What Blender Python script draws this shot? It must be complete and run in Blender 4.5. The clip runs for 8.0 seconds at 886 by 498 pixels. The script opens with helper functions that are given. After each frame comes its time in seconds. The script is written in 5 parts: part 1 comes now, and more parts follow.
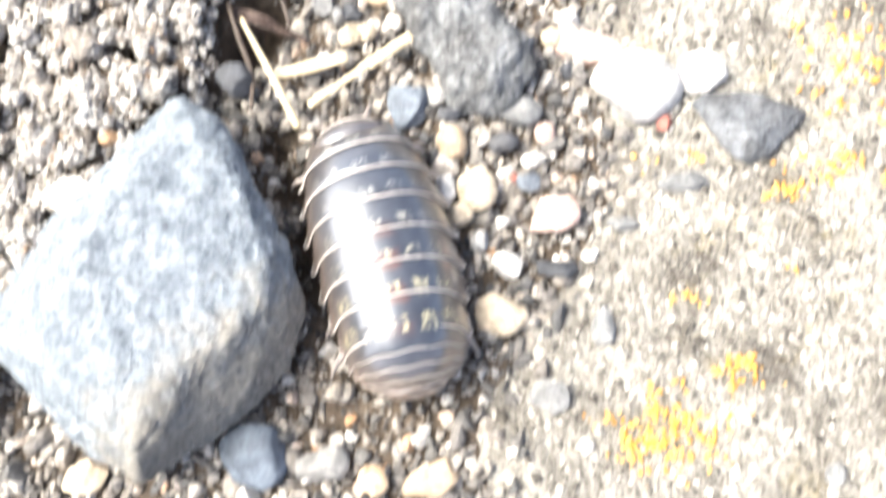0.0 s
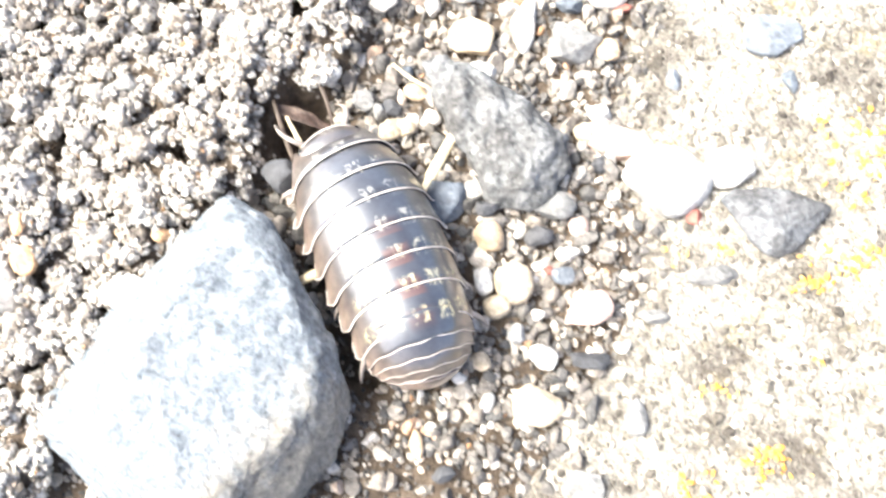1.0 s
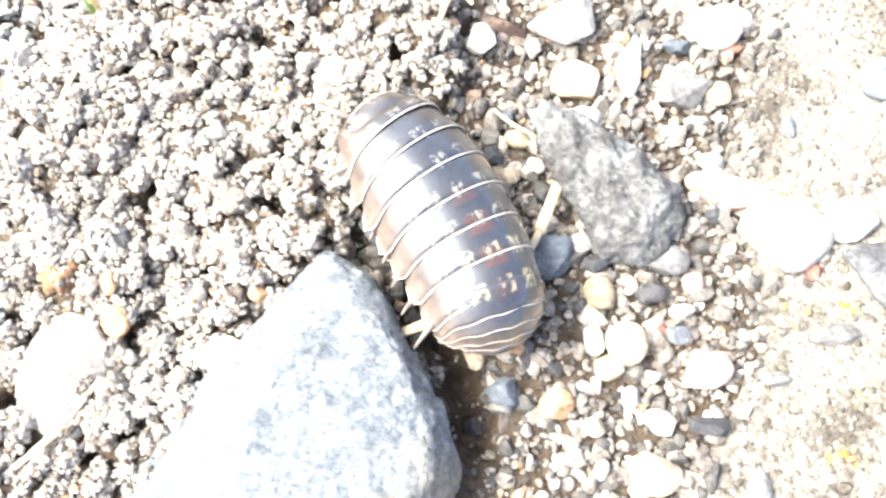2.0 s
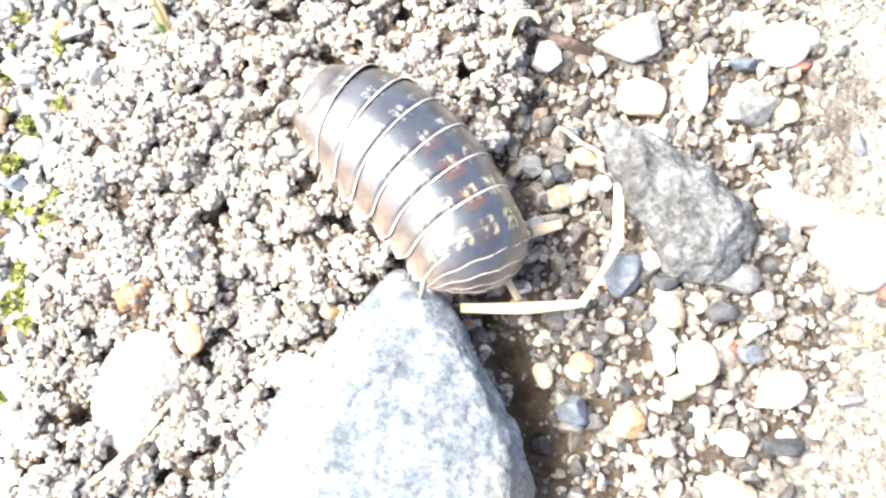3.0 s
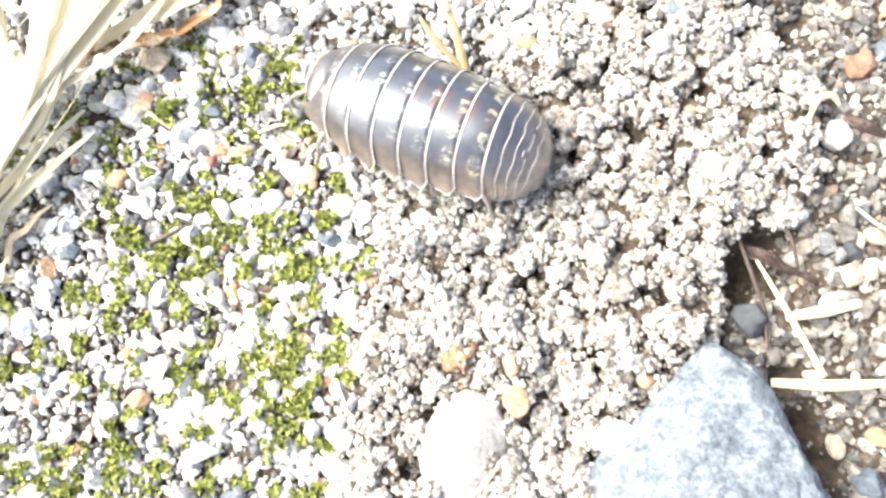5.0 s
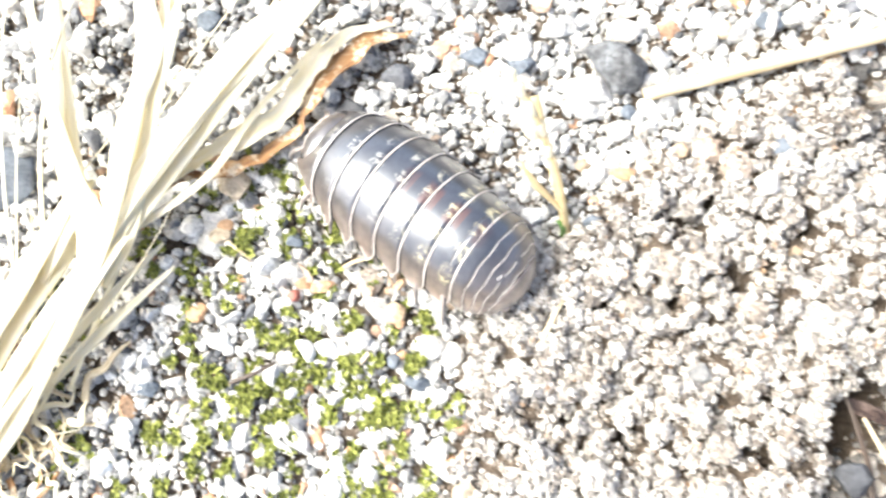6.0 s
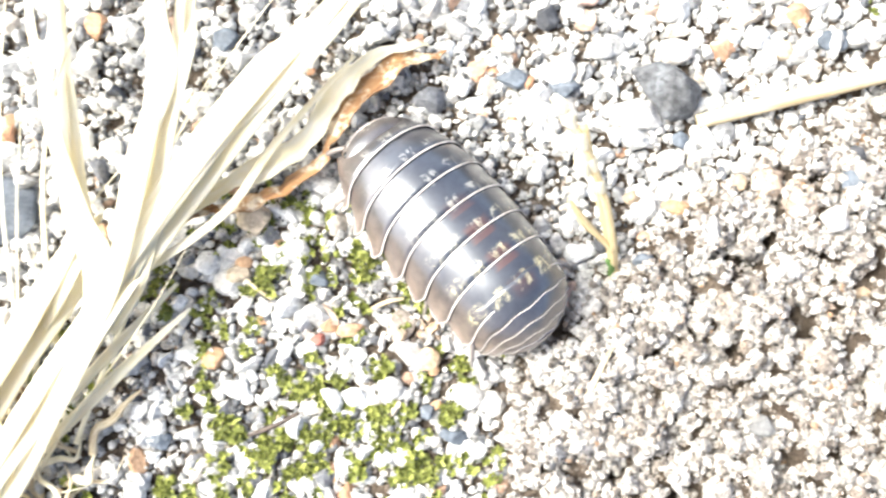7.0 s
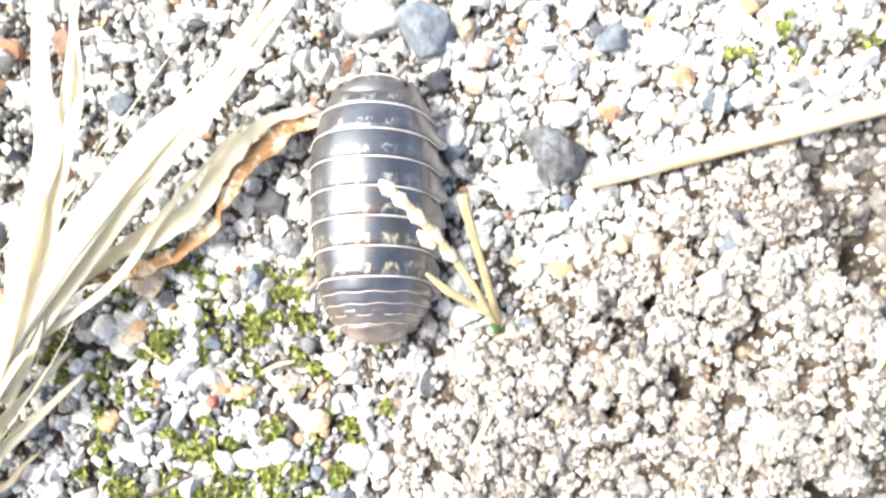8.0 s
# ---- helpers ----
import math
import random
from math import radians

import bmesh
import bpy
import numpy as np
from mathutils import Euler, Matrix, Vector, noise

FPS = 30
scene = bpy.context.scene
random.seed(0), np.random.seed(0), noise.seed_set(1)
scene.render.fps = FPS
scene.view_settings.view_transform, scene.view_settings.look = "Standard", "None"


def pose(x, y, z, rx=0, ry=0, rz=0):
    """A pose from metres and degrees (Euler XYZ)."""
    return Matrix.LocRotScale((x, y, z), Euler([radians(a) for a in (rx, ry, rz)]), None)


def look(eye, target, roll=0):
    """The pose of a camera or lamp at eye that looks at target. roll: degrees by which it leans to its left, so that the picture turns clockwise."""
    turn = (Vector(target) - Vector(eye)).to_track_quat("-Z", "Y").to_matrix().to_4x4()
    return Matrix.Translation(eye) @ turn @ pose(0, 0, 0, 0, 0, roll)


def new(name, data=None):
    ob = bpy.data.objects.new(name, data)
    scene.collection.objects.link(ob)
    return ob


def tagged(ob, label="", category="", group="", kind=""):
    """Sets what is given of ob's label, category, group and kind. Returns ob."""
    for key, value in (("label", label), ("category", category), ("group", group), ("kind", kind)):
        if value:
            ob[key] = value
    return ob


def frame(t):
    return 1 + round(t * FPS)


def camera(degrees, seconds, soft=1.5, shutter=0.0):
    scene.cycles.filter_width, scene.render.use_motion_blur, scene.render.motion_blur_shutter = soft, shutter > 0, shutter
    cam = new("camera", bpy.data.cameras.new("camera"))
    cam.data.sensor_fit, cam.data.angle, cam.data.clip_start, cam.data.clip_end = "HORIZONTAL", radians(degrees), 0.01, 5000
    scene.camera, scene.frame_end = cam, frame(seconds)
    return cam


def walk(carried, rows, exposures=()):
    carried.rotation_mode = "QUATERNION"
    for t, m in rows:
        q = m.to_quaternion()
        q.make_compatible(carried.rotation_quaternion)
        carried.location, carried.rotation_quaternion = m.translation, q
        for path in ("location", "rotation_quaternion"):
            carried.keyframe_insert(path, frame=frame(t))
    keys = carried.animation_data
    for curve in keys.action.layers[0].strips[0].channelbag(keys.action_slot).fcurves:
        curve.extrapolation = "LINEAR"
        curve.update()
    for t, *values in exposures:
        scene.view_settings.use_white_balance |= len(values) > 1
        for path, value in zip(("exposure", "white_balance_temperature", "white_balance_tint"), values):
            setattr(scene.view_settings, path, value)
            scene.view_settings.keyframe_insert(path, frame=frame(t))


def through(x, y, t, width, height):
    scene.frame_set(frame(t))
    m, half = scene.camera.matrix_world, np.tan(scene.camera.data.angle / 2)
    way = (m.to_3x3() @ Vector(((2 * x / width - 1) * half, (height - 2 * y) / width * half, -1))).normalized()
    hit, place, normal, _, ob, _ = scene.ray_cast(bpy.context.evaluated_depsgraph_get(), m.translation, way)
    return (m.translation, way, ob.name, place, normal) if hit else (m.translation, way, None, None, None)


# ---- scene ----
MM = 0.001  # plan numbers below are in millimetres

cam = camera(56.0, 8.0, soft=2.4, shutter=0.4)
PATH = [
    (0, (-0.30, -12.18, 37.94), (-0.30, -3.39, -1.08), 1.27),
    (0.2, (0.44, -8.84, 39.26), (0.13, -0.15, 0.21), -0.59),
    (0.5, (0.28, -9.33, 40.02), (0.04, -0.60, 0.99), -0.20),
    (1, (-1.89, -8.20, 40.46), (-2.28, 0.67, 1.46), -1.12),
    (1.5, (-4.47, -4.51, 39.74), (-4.80, 4.40, 0.74), -0.74),
    (1.7, (-5.46, -5.27, 39.02), (-5.88, 3.55, 0.00), -1.23),
    (2.8, (-9.79, -3.87, 39.57), (-10.56, 4.76, 0.52), -3.71),
    (3, (-9.58, -4.73, 39.31), (-10.93, 4.42, 0.39), -6.67),
    (3.2, (-11.39, -3.14, 40.51), (-13.03, 5.70, 1.53), -8.60),
    (3.5, (-15.72, -3.29, 41.03), (-17.38, 5.78, 2.10), -8.08),
    (4, (-18.98, -3.16, 41.67), (-20.76, 5.89, 2.75), -8.33),
    (4.3, (-19.61, -1.47, 42.47), (-21.63, 8.01, 3.66), -8.68),
    (4.5, (-22.01, -1.52, 42.50), (-23.80, 7.77, 3.64), -7.35),
    (4.7, (-23.71, -2.87, 42.29), (-25.32, 6.11, 3.35), -6.33),
    (5.8, (-27.70, 6.96, 43.51), (-29.65, 12.75, 3.98), -13.71),
    (6, (-29.98, 8.00, 42.65), (-31.77, 13.83, 3.11), -11.90),
    (6.5, (-33.26, 8.29, 41.35), (-34.93, 14.11, 1.82), -10.66),
    (7, (-32.17, 10.49, 39.69), (-33.86, 16.04, 0.12), -11.74),
    (7.5, (-27.96, 11.26, 38.94), (-29.50, 16.44, -0.69), -12.02),
    (8, (-27.25, 14.62, 40.90), (-28.72, 19.45, 1.22), -12.20),
]
EXPOSE = [(0.0, 2.27, 6520, 5), (0.5, 2.45, 6620, 5), (1.5, 2.63, 6630, 5), (3.0, 2.53, 6580, 5), (4.5, 2.28, 6500, 4), (6.0, 2.14, 6400, 4), (8.0, 2.04, 6400, 4)]
walk(cam, [(t, look(Vector(eye) * MM, Vector(target) * MM, roll)) for t, eye, target, roll in PATH], EXPOSE)

# ---- light: a bright hazy sky, the sun spread wide behind thin cloud ----
SUN_FROM = Vector((-0.74, 0.08, 0.90)).normalized()
world = bpy.data.worlds.new("sky")
scene.world = world
world.use_nodes = True
wt = world.node_tree
sky = wt.nodes.new("ShaderNodeTexSky")
sky.sky_type, sky.sun_disc = "NISHITA", False
sky.sun_elevation = math.asin(SUN_FROM.z)
sky.sun_rotation = math.atan2(SUN_FROM.x, SUN_FROM.y)
sky.dust_density, sky.air_density = 5.0, 0.45
wt.links.new(sky.outputs[0], wt.nodes["Background"].inputs[0])
wt.nodes["Background"].inputs[1].default_value = 0.15
sun_data = bpy.data.lights.new("sun", "SUN")
sun_data.energy, sun_data.angle, sun_data.color = 1.9, radians(38), (1.0, 0.98, 0.95)
sun = new("sun", sun_data)
sun.matrix_world = look(SUN_FROM, (0, 0, 0))


# ---- materials ----
def shader(name, rough=0.8, spec=0.4):
    m = bpy.data.materials.new(name)
    m.use_nodes = True
    b = m.node_tree.nodes["Principled BSDF"]
    b.inputs["Roughness"].default_value = rough
    b.inputs["Specular IOR Level"].default_value = spec
    return m, m.node_tree, b


def node(tree, kind, **values):
    n = tree.nodes.new(kind)
    for key, value in values.items():
        n.inputs[key.replace("_", " ")].default_value = value
    return n


def ramp(tree, source, stops, constant=False):
    r = tree.nodes.new("ShaderNodeValToRGB")
    if constant:
        r.color_ramp.interpolation = "CONSTANT"
    els = r.color_ramp.elements
    while len(els) < len(stops):
        els.new(0.5)
    for e, (p, c) in zip(els, stops):
        e.position, e.color = p, (*c, 1)
    tree.links.new(source, r.inputs[0])
    return r.outputs[0]


def noise_tex(tree, coord, per_mm, detail=4.0, rough=0.6):
    n = node(tree, "ShaderNodeTexNoise", Scale=per_mm * 1000, Detail=detail, Roughness=rough)
    tree.links.new(coord, n.inputs["Vector"])
    return n.outputs["Fac"]


def mix(tree, fac, a, b, blend="MIX"):
    m = tree.nodes.new("ShaderNodeMix")
    m.data_type, m.blend_type = "RGBA", blend
    for value, slot in ((fac, 0), (a, 6), (b, 7)):
        if isinstance(value, (int, float)):
            m.inputs[slot].default_value = value
        elif isinstance(value, tuple):
            m.inputs[slot].default_value = (*value, 1)
        else:
            tree.links.new(value, m.inputs[slot])
    return m.outputs[2]


def bump(tree, b, height, mm, strength=0.7):
    n = node(tree, "ShaderNodeBump", Strength=strength, Distance=mm * MM)
    tree.links.new(height, n.inputs["Height"])
    tree.links.new(n.outputs[0], b.inputs["Normal"])


def math_node(tree, op, a, c=None, clamp=False):
    n = tree.nodes.new("ShaderNodeMath")
    n.operation, n.use_clamp = op, clamp
    for value, slot in ((a, 0), (c, 1)):
        if value is None:
            continue
        if isinstance(value, (int, float)):
            n.inputs[slot].default_value = value
        else:
            tree.links.new(value, n.inputs[slot])
    return n.outputs[0]


def mineral(name, stops, rough=0.75, speck=0.5, island=False, fine=4.0, spec=0.35, stain=None, ground=None, relief=0.12):
    """Stone or grains: a colour for each piece, mottled, with fine crystals, stains and relief."""
    m, t, b = shader(name, rough, spec)
    coord = t.nodes.new("ShaderNodeTexCoord").outputs["Object"]
    if island:
        pick = t.nodes.new("ShaderNodeNewGeometry").outputs["Random Per Island"]
    else:
        pick = t.nodes.new("ShaderNodeObjectInfo").outputs["Random"]
    base = ramp(t, pick, stops)
    mott = ramp(t, noise_tex(t, coord, fine * 0.35), [(0.3, (0.5, 0.5, 0.5)), (0.7, (1.25, 1.25, 1.25))])
    if ground:
        broad = ramp(t, noise_tex(t, coord, ground, 5, 0.6), [(0.36, (0.5, 0.47, 0.44)), (0.62, (1.3, 1.3, 1.28))])
        mott = mix(t, 1.0, mott, broad, "MULTIPLY")
    col = mix(t, 0.8, base, mott, "MULTIPLY")
    cells = node(t, "ShaderNodeTexVoronoi", Scale=fine * 1600)
    t.links.new(coord, cells.inputs["Vector"])
    grey = t.nodes.new("ShaderNodeSeparateColor")
    t.links.new(cells.outputs["Color"], grey.inputs[0])
    crys = ramp(t, grey.outputs[0], [(0.0, (0.5, 0.5, 0.5)), (0.5, (1.0, 1.0, 1.0)), (1.0, (1.35, 1.35, 1.35))])
    col = mix(t, speck, col, crys, "MULTIPLY")
    if stain:
        where = ramp(t, noise_tex(t, coord, 0.3), [(0.5, (0, 0, 0)), (0.68, (1, 1, 1))])
        col = mix(t, where, col, stain)
    t.links.new(col, b.inputs["Base Color"])
    h = math_node(t, "ADD", noise_tex(t, coord, fine, 6), math_node(t, "MULTIPLY", grey.outputs[0], 0.35))
    bump(t, b, h, relief, 0.8)
    return m


def ramp_about(c, spread=0.2, warm=0.05):
    lo = tuple(v * (1 - spread) for v in c)
    hi = (min(1, c[0] * (1 + spread + warm)), min(1, c[1] * (1 + spread)), min(1, c[2] * (1 + spread - warm)))
    return [(0.0, lo), (0.5, c), (1.0, hi)]


STONE = {
    "white": (0.50, 0.485, 0.455), "quartz": (0.40, 0.385, 0.36), "cream": (0.50, 0.415, 0.30), "tan": (0.46, 0.35, 0.235), "orange": (0.48, 0.30, 0.17),
    "pink": (0.52, 0.38, 0.32), "red": (0.33, 0.13, 0.10), "brown": (0.24, 0.14, 0.09), "ochre": (0.40, 0.27, 0.08),
    "grey": (0.185, 0.185, 0.18), "slate": (0.125, 0.145, 0.17), "dark": (0.07, 0.072, 0.078),
}
STONE_WORDS = {
    "white": "milky white quartz pebble", "cream": "cream coloured worn pebble", "tan": "tan brown worn pebble",
    "orange": "small orange brown pebble", "pink": "pale pink granite pebble", "red": "small dull red stone chip",
    "brown": "rusty brown stone chip", "ochre": "yellow ochre stone chip", "grey": "mid grey rough stone chip",
    "slate": "blue grey angular stone chip", "dark": "nearly black angular stone chip",
}
MAT_STONE = {k: mineral(k + "_stone", ramp_about(c), 0.7, 0.45, fine=3.0) for k, c in STONE.items()}
MAT_CHIP = mineral("grey_chip_rock", ramp_about((0.14, 0.143, 0.146), 0.03, 0.0), 0.85, 0.75, fine=3.0, relief=0.3, ground=0.6)
MAT_FLAT_CHIP = mineral("dark_chip_rock", ramp_about((0.125, 0.13, 0.138), 0.03, 0.0), 0.85, 0.7, fine=3.0, relief=0.25, ground=0.6)
MAT_SOIL = mineral("dry_soil_grains", [(0.0, (0.11, 0.09, 0.073)), (0.22, (0.31, 0.275, 0.238)), (0.58, (0.48, 0.448, 0.405)),
                                       (0.95, (0.60, 0.575, 0.53)), (1.0, (0.36, 0.22, 0.12))], 0.9, 0.7, True, 4.0, 0.2, relief=0.3)
MAT_GRAVEL = mineral("fine_gravel", [(0.0, (0.10, 0.105, 0.12)), (0.05, (0.22, 0.22, 0.22)), (0.11, (0.50, 0.485, 0.45)),
                                     (0.8, (0.74, 0.73, 0.69)), (0.94, (0.52, 0.46, 0.38)), (0.985, (0.42, 0.22, 0.12)), (1.0, (0.5, 0.33, 0.2))],
                     0.75, 0.45, True, 4.0, 0.35)
MAT_GAP = mineral("gap_gravel", [(0.0, (0.09, 0.088, 0.085)), (0.35, (0.165, 0.15, 0.135)), (0.65, (0.28, 0.245, 0.205)),
                                 (0.84, (0.41, 0.375, 0.33)), (0.94, (0.58, 0.55, 0.50)), (1.0, (0.44, 0.25, 0.13))], 0.8, 0.5, True, 4.0, 0.3)
MAT_CRUMB = mineral("soil_crumb", [(0.0, (0.26, 0.215, 0.175)), (0.3, (0.40, 0.358, 0.308)), (1.0, (0.54, 0.505, 0.455))], 0.9, 0.7, False, 4.0, 0.2, relief=0.3)
MAT_GRAIN = mineral("gravel_grain", [(0.0, (0.12, 0.125, 0.14)), (0.2, (0.34, 0.33, 0.32)), (0.8, (0.60, 0.58, 0.55)), (1.0, (0.46, 0.32, 0.2))],
                    0.75, 0.45, False, 4.0, 0.35)
MAT_GAPGRIT = mineral("gap_grit", [(0.0, (0.07, 0.072, 0.078)), (0.4, (0.20, 0.185, 0.165)), (0.75, (0.36, 0.32, 0.275)), (1.0, (0.54, 0.50, 0.45))], 0.8, 0.5, False, 4.0, 0.3)
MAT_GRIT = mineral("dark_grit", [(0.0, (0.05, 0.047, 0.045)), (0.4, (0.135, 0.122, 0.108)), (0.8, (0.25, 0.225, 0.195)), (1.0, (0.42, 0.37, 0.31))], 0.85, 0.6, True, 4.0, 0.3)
MAT_SAND = mineral("brown_sand", [(0.0, (0.10, 0.075, 0.056)), (0.5, (0.265, 0.228, 0.19)), (0.85, (0.42, 0.38, 0.33)), (1.0, (0.50, 0.47, 0.43))], 0.9, 0.6, True, 4.0, 0.2)
MAT_CHIPLET = mineral("gravel_chiplets", [(0.0, (0.07, 0.073, 0.08)), (0.25, (0.22, 0.215, 0.205)), (0.7, (0.48, 0.465, 0.43)), (1.0, (0.64, 0.62, 0.575))],
                      0.8, 0.5, True, 4.0, 0.35)
MAT_SLABGRAIN = mineral("slab_grains", [(0.0, (0.07, 0.063, 0.055)), (0.3, (0.18, 0.165, 0.14)), (0.75, (0.31, 0.29, 0.255)), (1.0, (0.55, 0.525, 0.47))],
                        0.85, 0.5, True, 5.0, 0.25, ground=0.28)


def rock_material():
    """Fine-grained blue-grey rock: cloudy tone, sugary crystals, pits, a tan stain low on one flank."""
    m, t, b = shader("blue_grey_rock", 0.8, 0.3)
    coord = t.nodes.new("ShaderNodeTexCoord").outputs["Object"]
    col = ramp(t, noise_tex(t, coord, 1.0, 8, 0.72), [(0.30, (0.095, 0.112, 0.13)), (0.5, (0.18, 0.204, 0.227)), (0.70, (0.29, 0.312, 0.33))])
    fine = ramp(t, noise_tex(t, coord, 3.6, 5, 0.7), [(0.34, (0.58, 0.58, 0.58)), (0.5, (0.98, 0.98, 0.98)), (0.66, (1.4, 1.4, 1.4))])
    col = mix(t, 0.9, col, fine, "MULTIPLY")
    sep = t.nodes.new("ShaderNodeSeparateXYZ")
    t.links.new(coord, sep.inputs[0])
    # the buried flank keeps a crust of dried soil
    flank = math_node(t, "SUBTRACT", math_node(t, "MULTIPLY", sep.outputs["X"], 500.0), math_node(t, "MULTIPLY", sep.outputs["Y"], 500.0))
    crust = math_node(t, "ADD", math_node(t, "MULTIPLY", flank, 0.16), noise_tex(t, coord, 0.8, 6, 0.7))
    crust = ramp(t, crust, [(0.24, (0, 0, 0)), (0.52, (0.8, 0.8, 0.8))])
    col = mix(t, crust, col, mix(t, 0.9, (0.25, 0.225, 0.185), fine, "MULTIPLY"))
    t.links.new(col, b.inputs["Base Color"])
    h = math_node(t, "ADD", noise_tex(t, coord, 1.3, 8, 0.72), math_node(t, "MULTIPLY", noise_tex(t, coord, 5.0, 5, 0.7), 0.55))
    bump(t, b, h, 0.3, 0.9)
    return m


def dirt_material():
    m, t, b = shader("dark_earth", 0.95, 0.15)
    coord = t.nodes.new("ShaderNodeTexCoord").outputs["Object"]
    col = ramp(t, noise_tex(t, coord, 0.9, 8, 0.7), [(0.3, (0.045, 0.034, 0.025)), (0.55, (0.12, 0.092, 0.068)), (0.75, (0.25, 0.205, 0.16))])
    t.links.new(col, b.inputs["Base Color"])
    bump(t, b, noise_tex(t, coord, 3.0, 8, 0.7), 0.4, 1.0)
    return m


def slab_material():
    m, t, b = shader("weathered_sandstone", 0.9, 0.25)
    coord = t.nodes.new("ShaderNodeTexCoord").outputs["Object"]
    col = ramp(t, noise_tex(t, coord, 2.2, 6, 0.75), [(0.32, (0.065, 0.057, 0.05)), (0.46, (0.20, 0.184, 0.158)), (0.66, (0.355, 0.338, 0.304))])
    broad = ramp(t, noise_tex(t, coord, 0.28, 5, 0.6), [(0.36, (0.42, 0.40, 0.38)), (0.62, (1.3, 1.3, 1.28))])
    col = mix(t, 0.9, col, broad, "MULTIPLY")
    film = ramp(t, noise_tex(t, coord, 0.22, 6, 0.7), [(0.56, (0, 0, 0)), (0.74, (0.4, 0.4, 0.4))])
    col = mix(t, film, col, (0.50, 0.40, 0.17))
    cells = node(t, "ShaderNodeTexVoronoi", Scale=3600.0)
    t.links.new(coord, cells.inputs["Vector"])
    t.links.new(col, b.inputs["Base Color"])
    h = math_node(t, "ADD", noise_tex(t, coord, 3.2, 8, 0.7), math_node(t, "MULTIPLY", cells.outputs["Distance"], -0.6))
    bump(t, b, h, 0.25, 1.0)
    return m


def straw_material(name, lo, hi, rough=0.55, through=0.2, blotch=None):
    """Dry stalk or leaf: fine streaks along it, blotches, some light coming through."""
    m, t, b = shader(name, rough, 0.4)
    tex = t.nodes.new("ShaderNodeTexCoord")
    coord = tex.outputs["Object"]
    pick = t.nodes.new("ShaderNodeObjectInfo").outputs["Random"]
    streak = t.nodes.new("ShaderNodeTexNoise")
    streak.inputs["Scale"].default_value = 1.0
    streak.inputs["Detail"].default_value = 3.0
    stretch = t.nodes.new("ShaderNodeMapping")
    stretch.inputs["Scale"].default_value = (9.0, 1.5, 1.0)
    t.links.new(tex.outputs["UV"], stretch.inputs["Vector"])
    t.links.new(stretch.outputs[0], streak.inputs["Vector"])
    f = math_node(t, "ADD", math_node(t, "MULTIPLY", streak.outputs["Fac"], 0.6), math_node(t, "MULTIPLY", noise_tex(t, coord, 0.5), 0.4))
    col = ramp(t, f, [(0.3, lo), (0.65, hi)])
    col = mix(t, 0.35, col, ramp(t, pick, [(0.0, (0.75, 0.7, 0.6)), (1.0, (1.1, 1.1, 1.1))]), "MULTIPLY")
    if blotch:
        col = mix(t, ramp(t, noise_tex(t, coord, 1.1, 6, 0.7), [(0.5, (0, 0, 0)), (0.6, (0.9, 0.9, 0.9))]), col, blotch)
    t.links.new(col, b.inputs["Base Color"])
    bump(t, b, streak.outputs["Fac"], 0.08, 0.6)
    thin = t.nodes.new("ShaderNodeBsdfTranslucent")
    t.links.new(col, thin.inputs["Color"])
    both = t.nodes.new("ShaderNodeMixShader")
    both.inputs[0].default_value = through
    t.links.new(b.outputs[0], both.inputs[1])
    t.links.new(thin.outputs[0], both.inputs[2])
    t.links.new(both.outputs[0], t.nodes["Material Output"].inputs["Surface"])
    return m


def plant_material(name, stops):
    m, t, b = shader(name, 0.6, 0.3)
    pick = t.nodes.new("ShaderNodeNewGeometry").outputs["Random Per Island"]
    coord = t.nodes.new("ShaderNodeTexCoord").outputs["Object"]
    col = mix(t, 0.5, ramp(t, pick, stops), ramp(t, noise_tex(t, coord, 2.0), [(0.3, (0.6, 0.6, 0.6)), (0.7, (1.2, 1.2, 1.2))]), "MULTIPLY")
    t.links.new(col, b.inputs["Base Color"])
    bump(t, b, noise_tex(t, coord, 5.0), 0.05, 0.5)
    return m


MAT_DIRT, MAT_SLAB, MAT_ROCK = dirt_material(), slab_material(), rock_material()
MAT_STRAW = straw_material("pale_dry_straw", (0.44, 0.33, 0.18), (0.77, 0.68, 0.49))
MAT_GRASS = straw_material("bleached_dry_grass", (0.84, 0.77, 0.52), (0.93, 0.91, 0.83), 0.5, 0.5)
MAT_SEED = straw_material("dry_seedling_straw", (0.40, 0.29, 0.13), (0.72, 0.60, 0.36))
MAT_BROWN = straw_material("brown_dead_leaf", (0.12, 0.045, 0.018), (0.46, 0.26, 0.11), blotch=(0.74, 0.64, 0.46))
MAT_DULL = straw_material("dull_leaf_scrap", (0.022, 0.014, 0.011), (0.075, 0.047, 0.036), blotch=(0.16, 0.115, 0.09))
MAT_TWIG = straw_material("dark_dead_twig", (0.04, 0.03, 0.024), (0.12, 0.088, 0.068))
MAT_MOSS = plant_material("yellow_green_moss", [(0.0, (0.045, 0.052, 0.012)), (0.5, (0.15, 0.168, 0.033)), (1.0, (0.33, 0.345, 0.09))])
MAT_GREEN = plant_material("green_shoot", [(0.0, (0.07, 0.14, 0.035)), (1.0, (0.14, 0.23, 0.07))])
MAT_LICHEN = plant_material("orange_lichen", [(0.0, (0.42, 0.19, 0.03)), (0.5, (0.54, 0.28, 0.05)), (1.0, (0.55, 0.37, 0.12))])


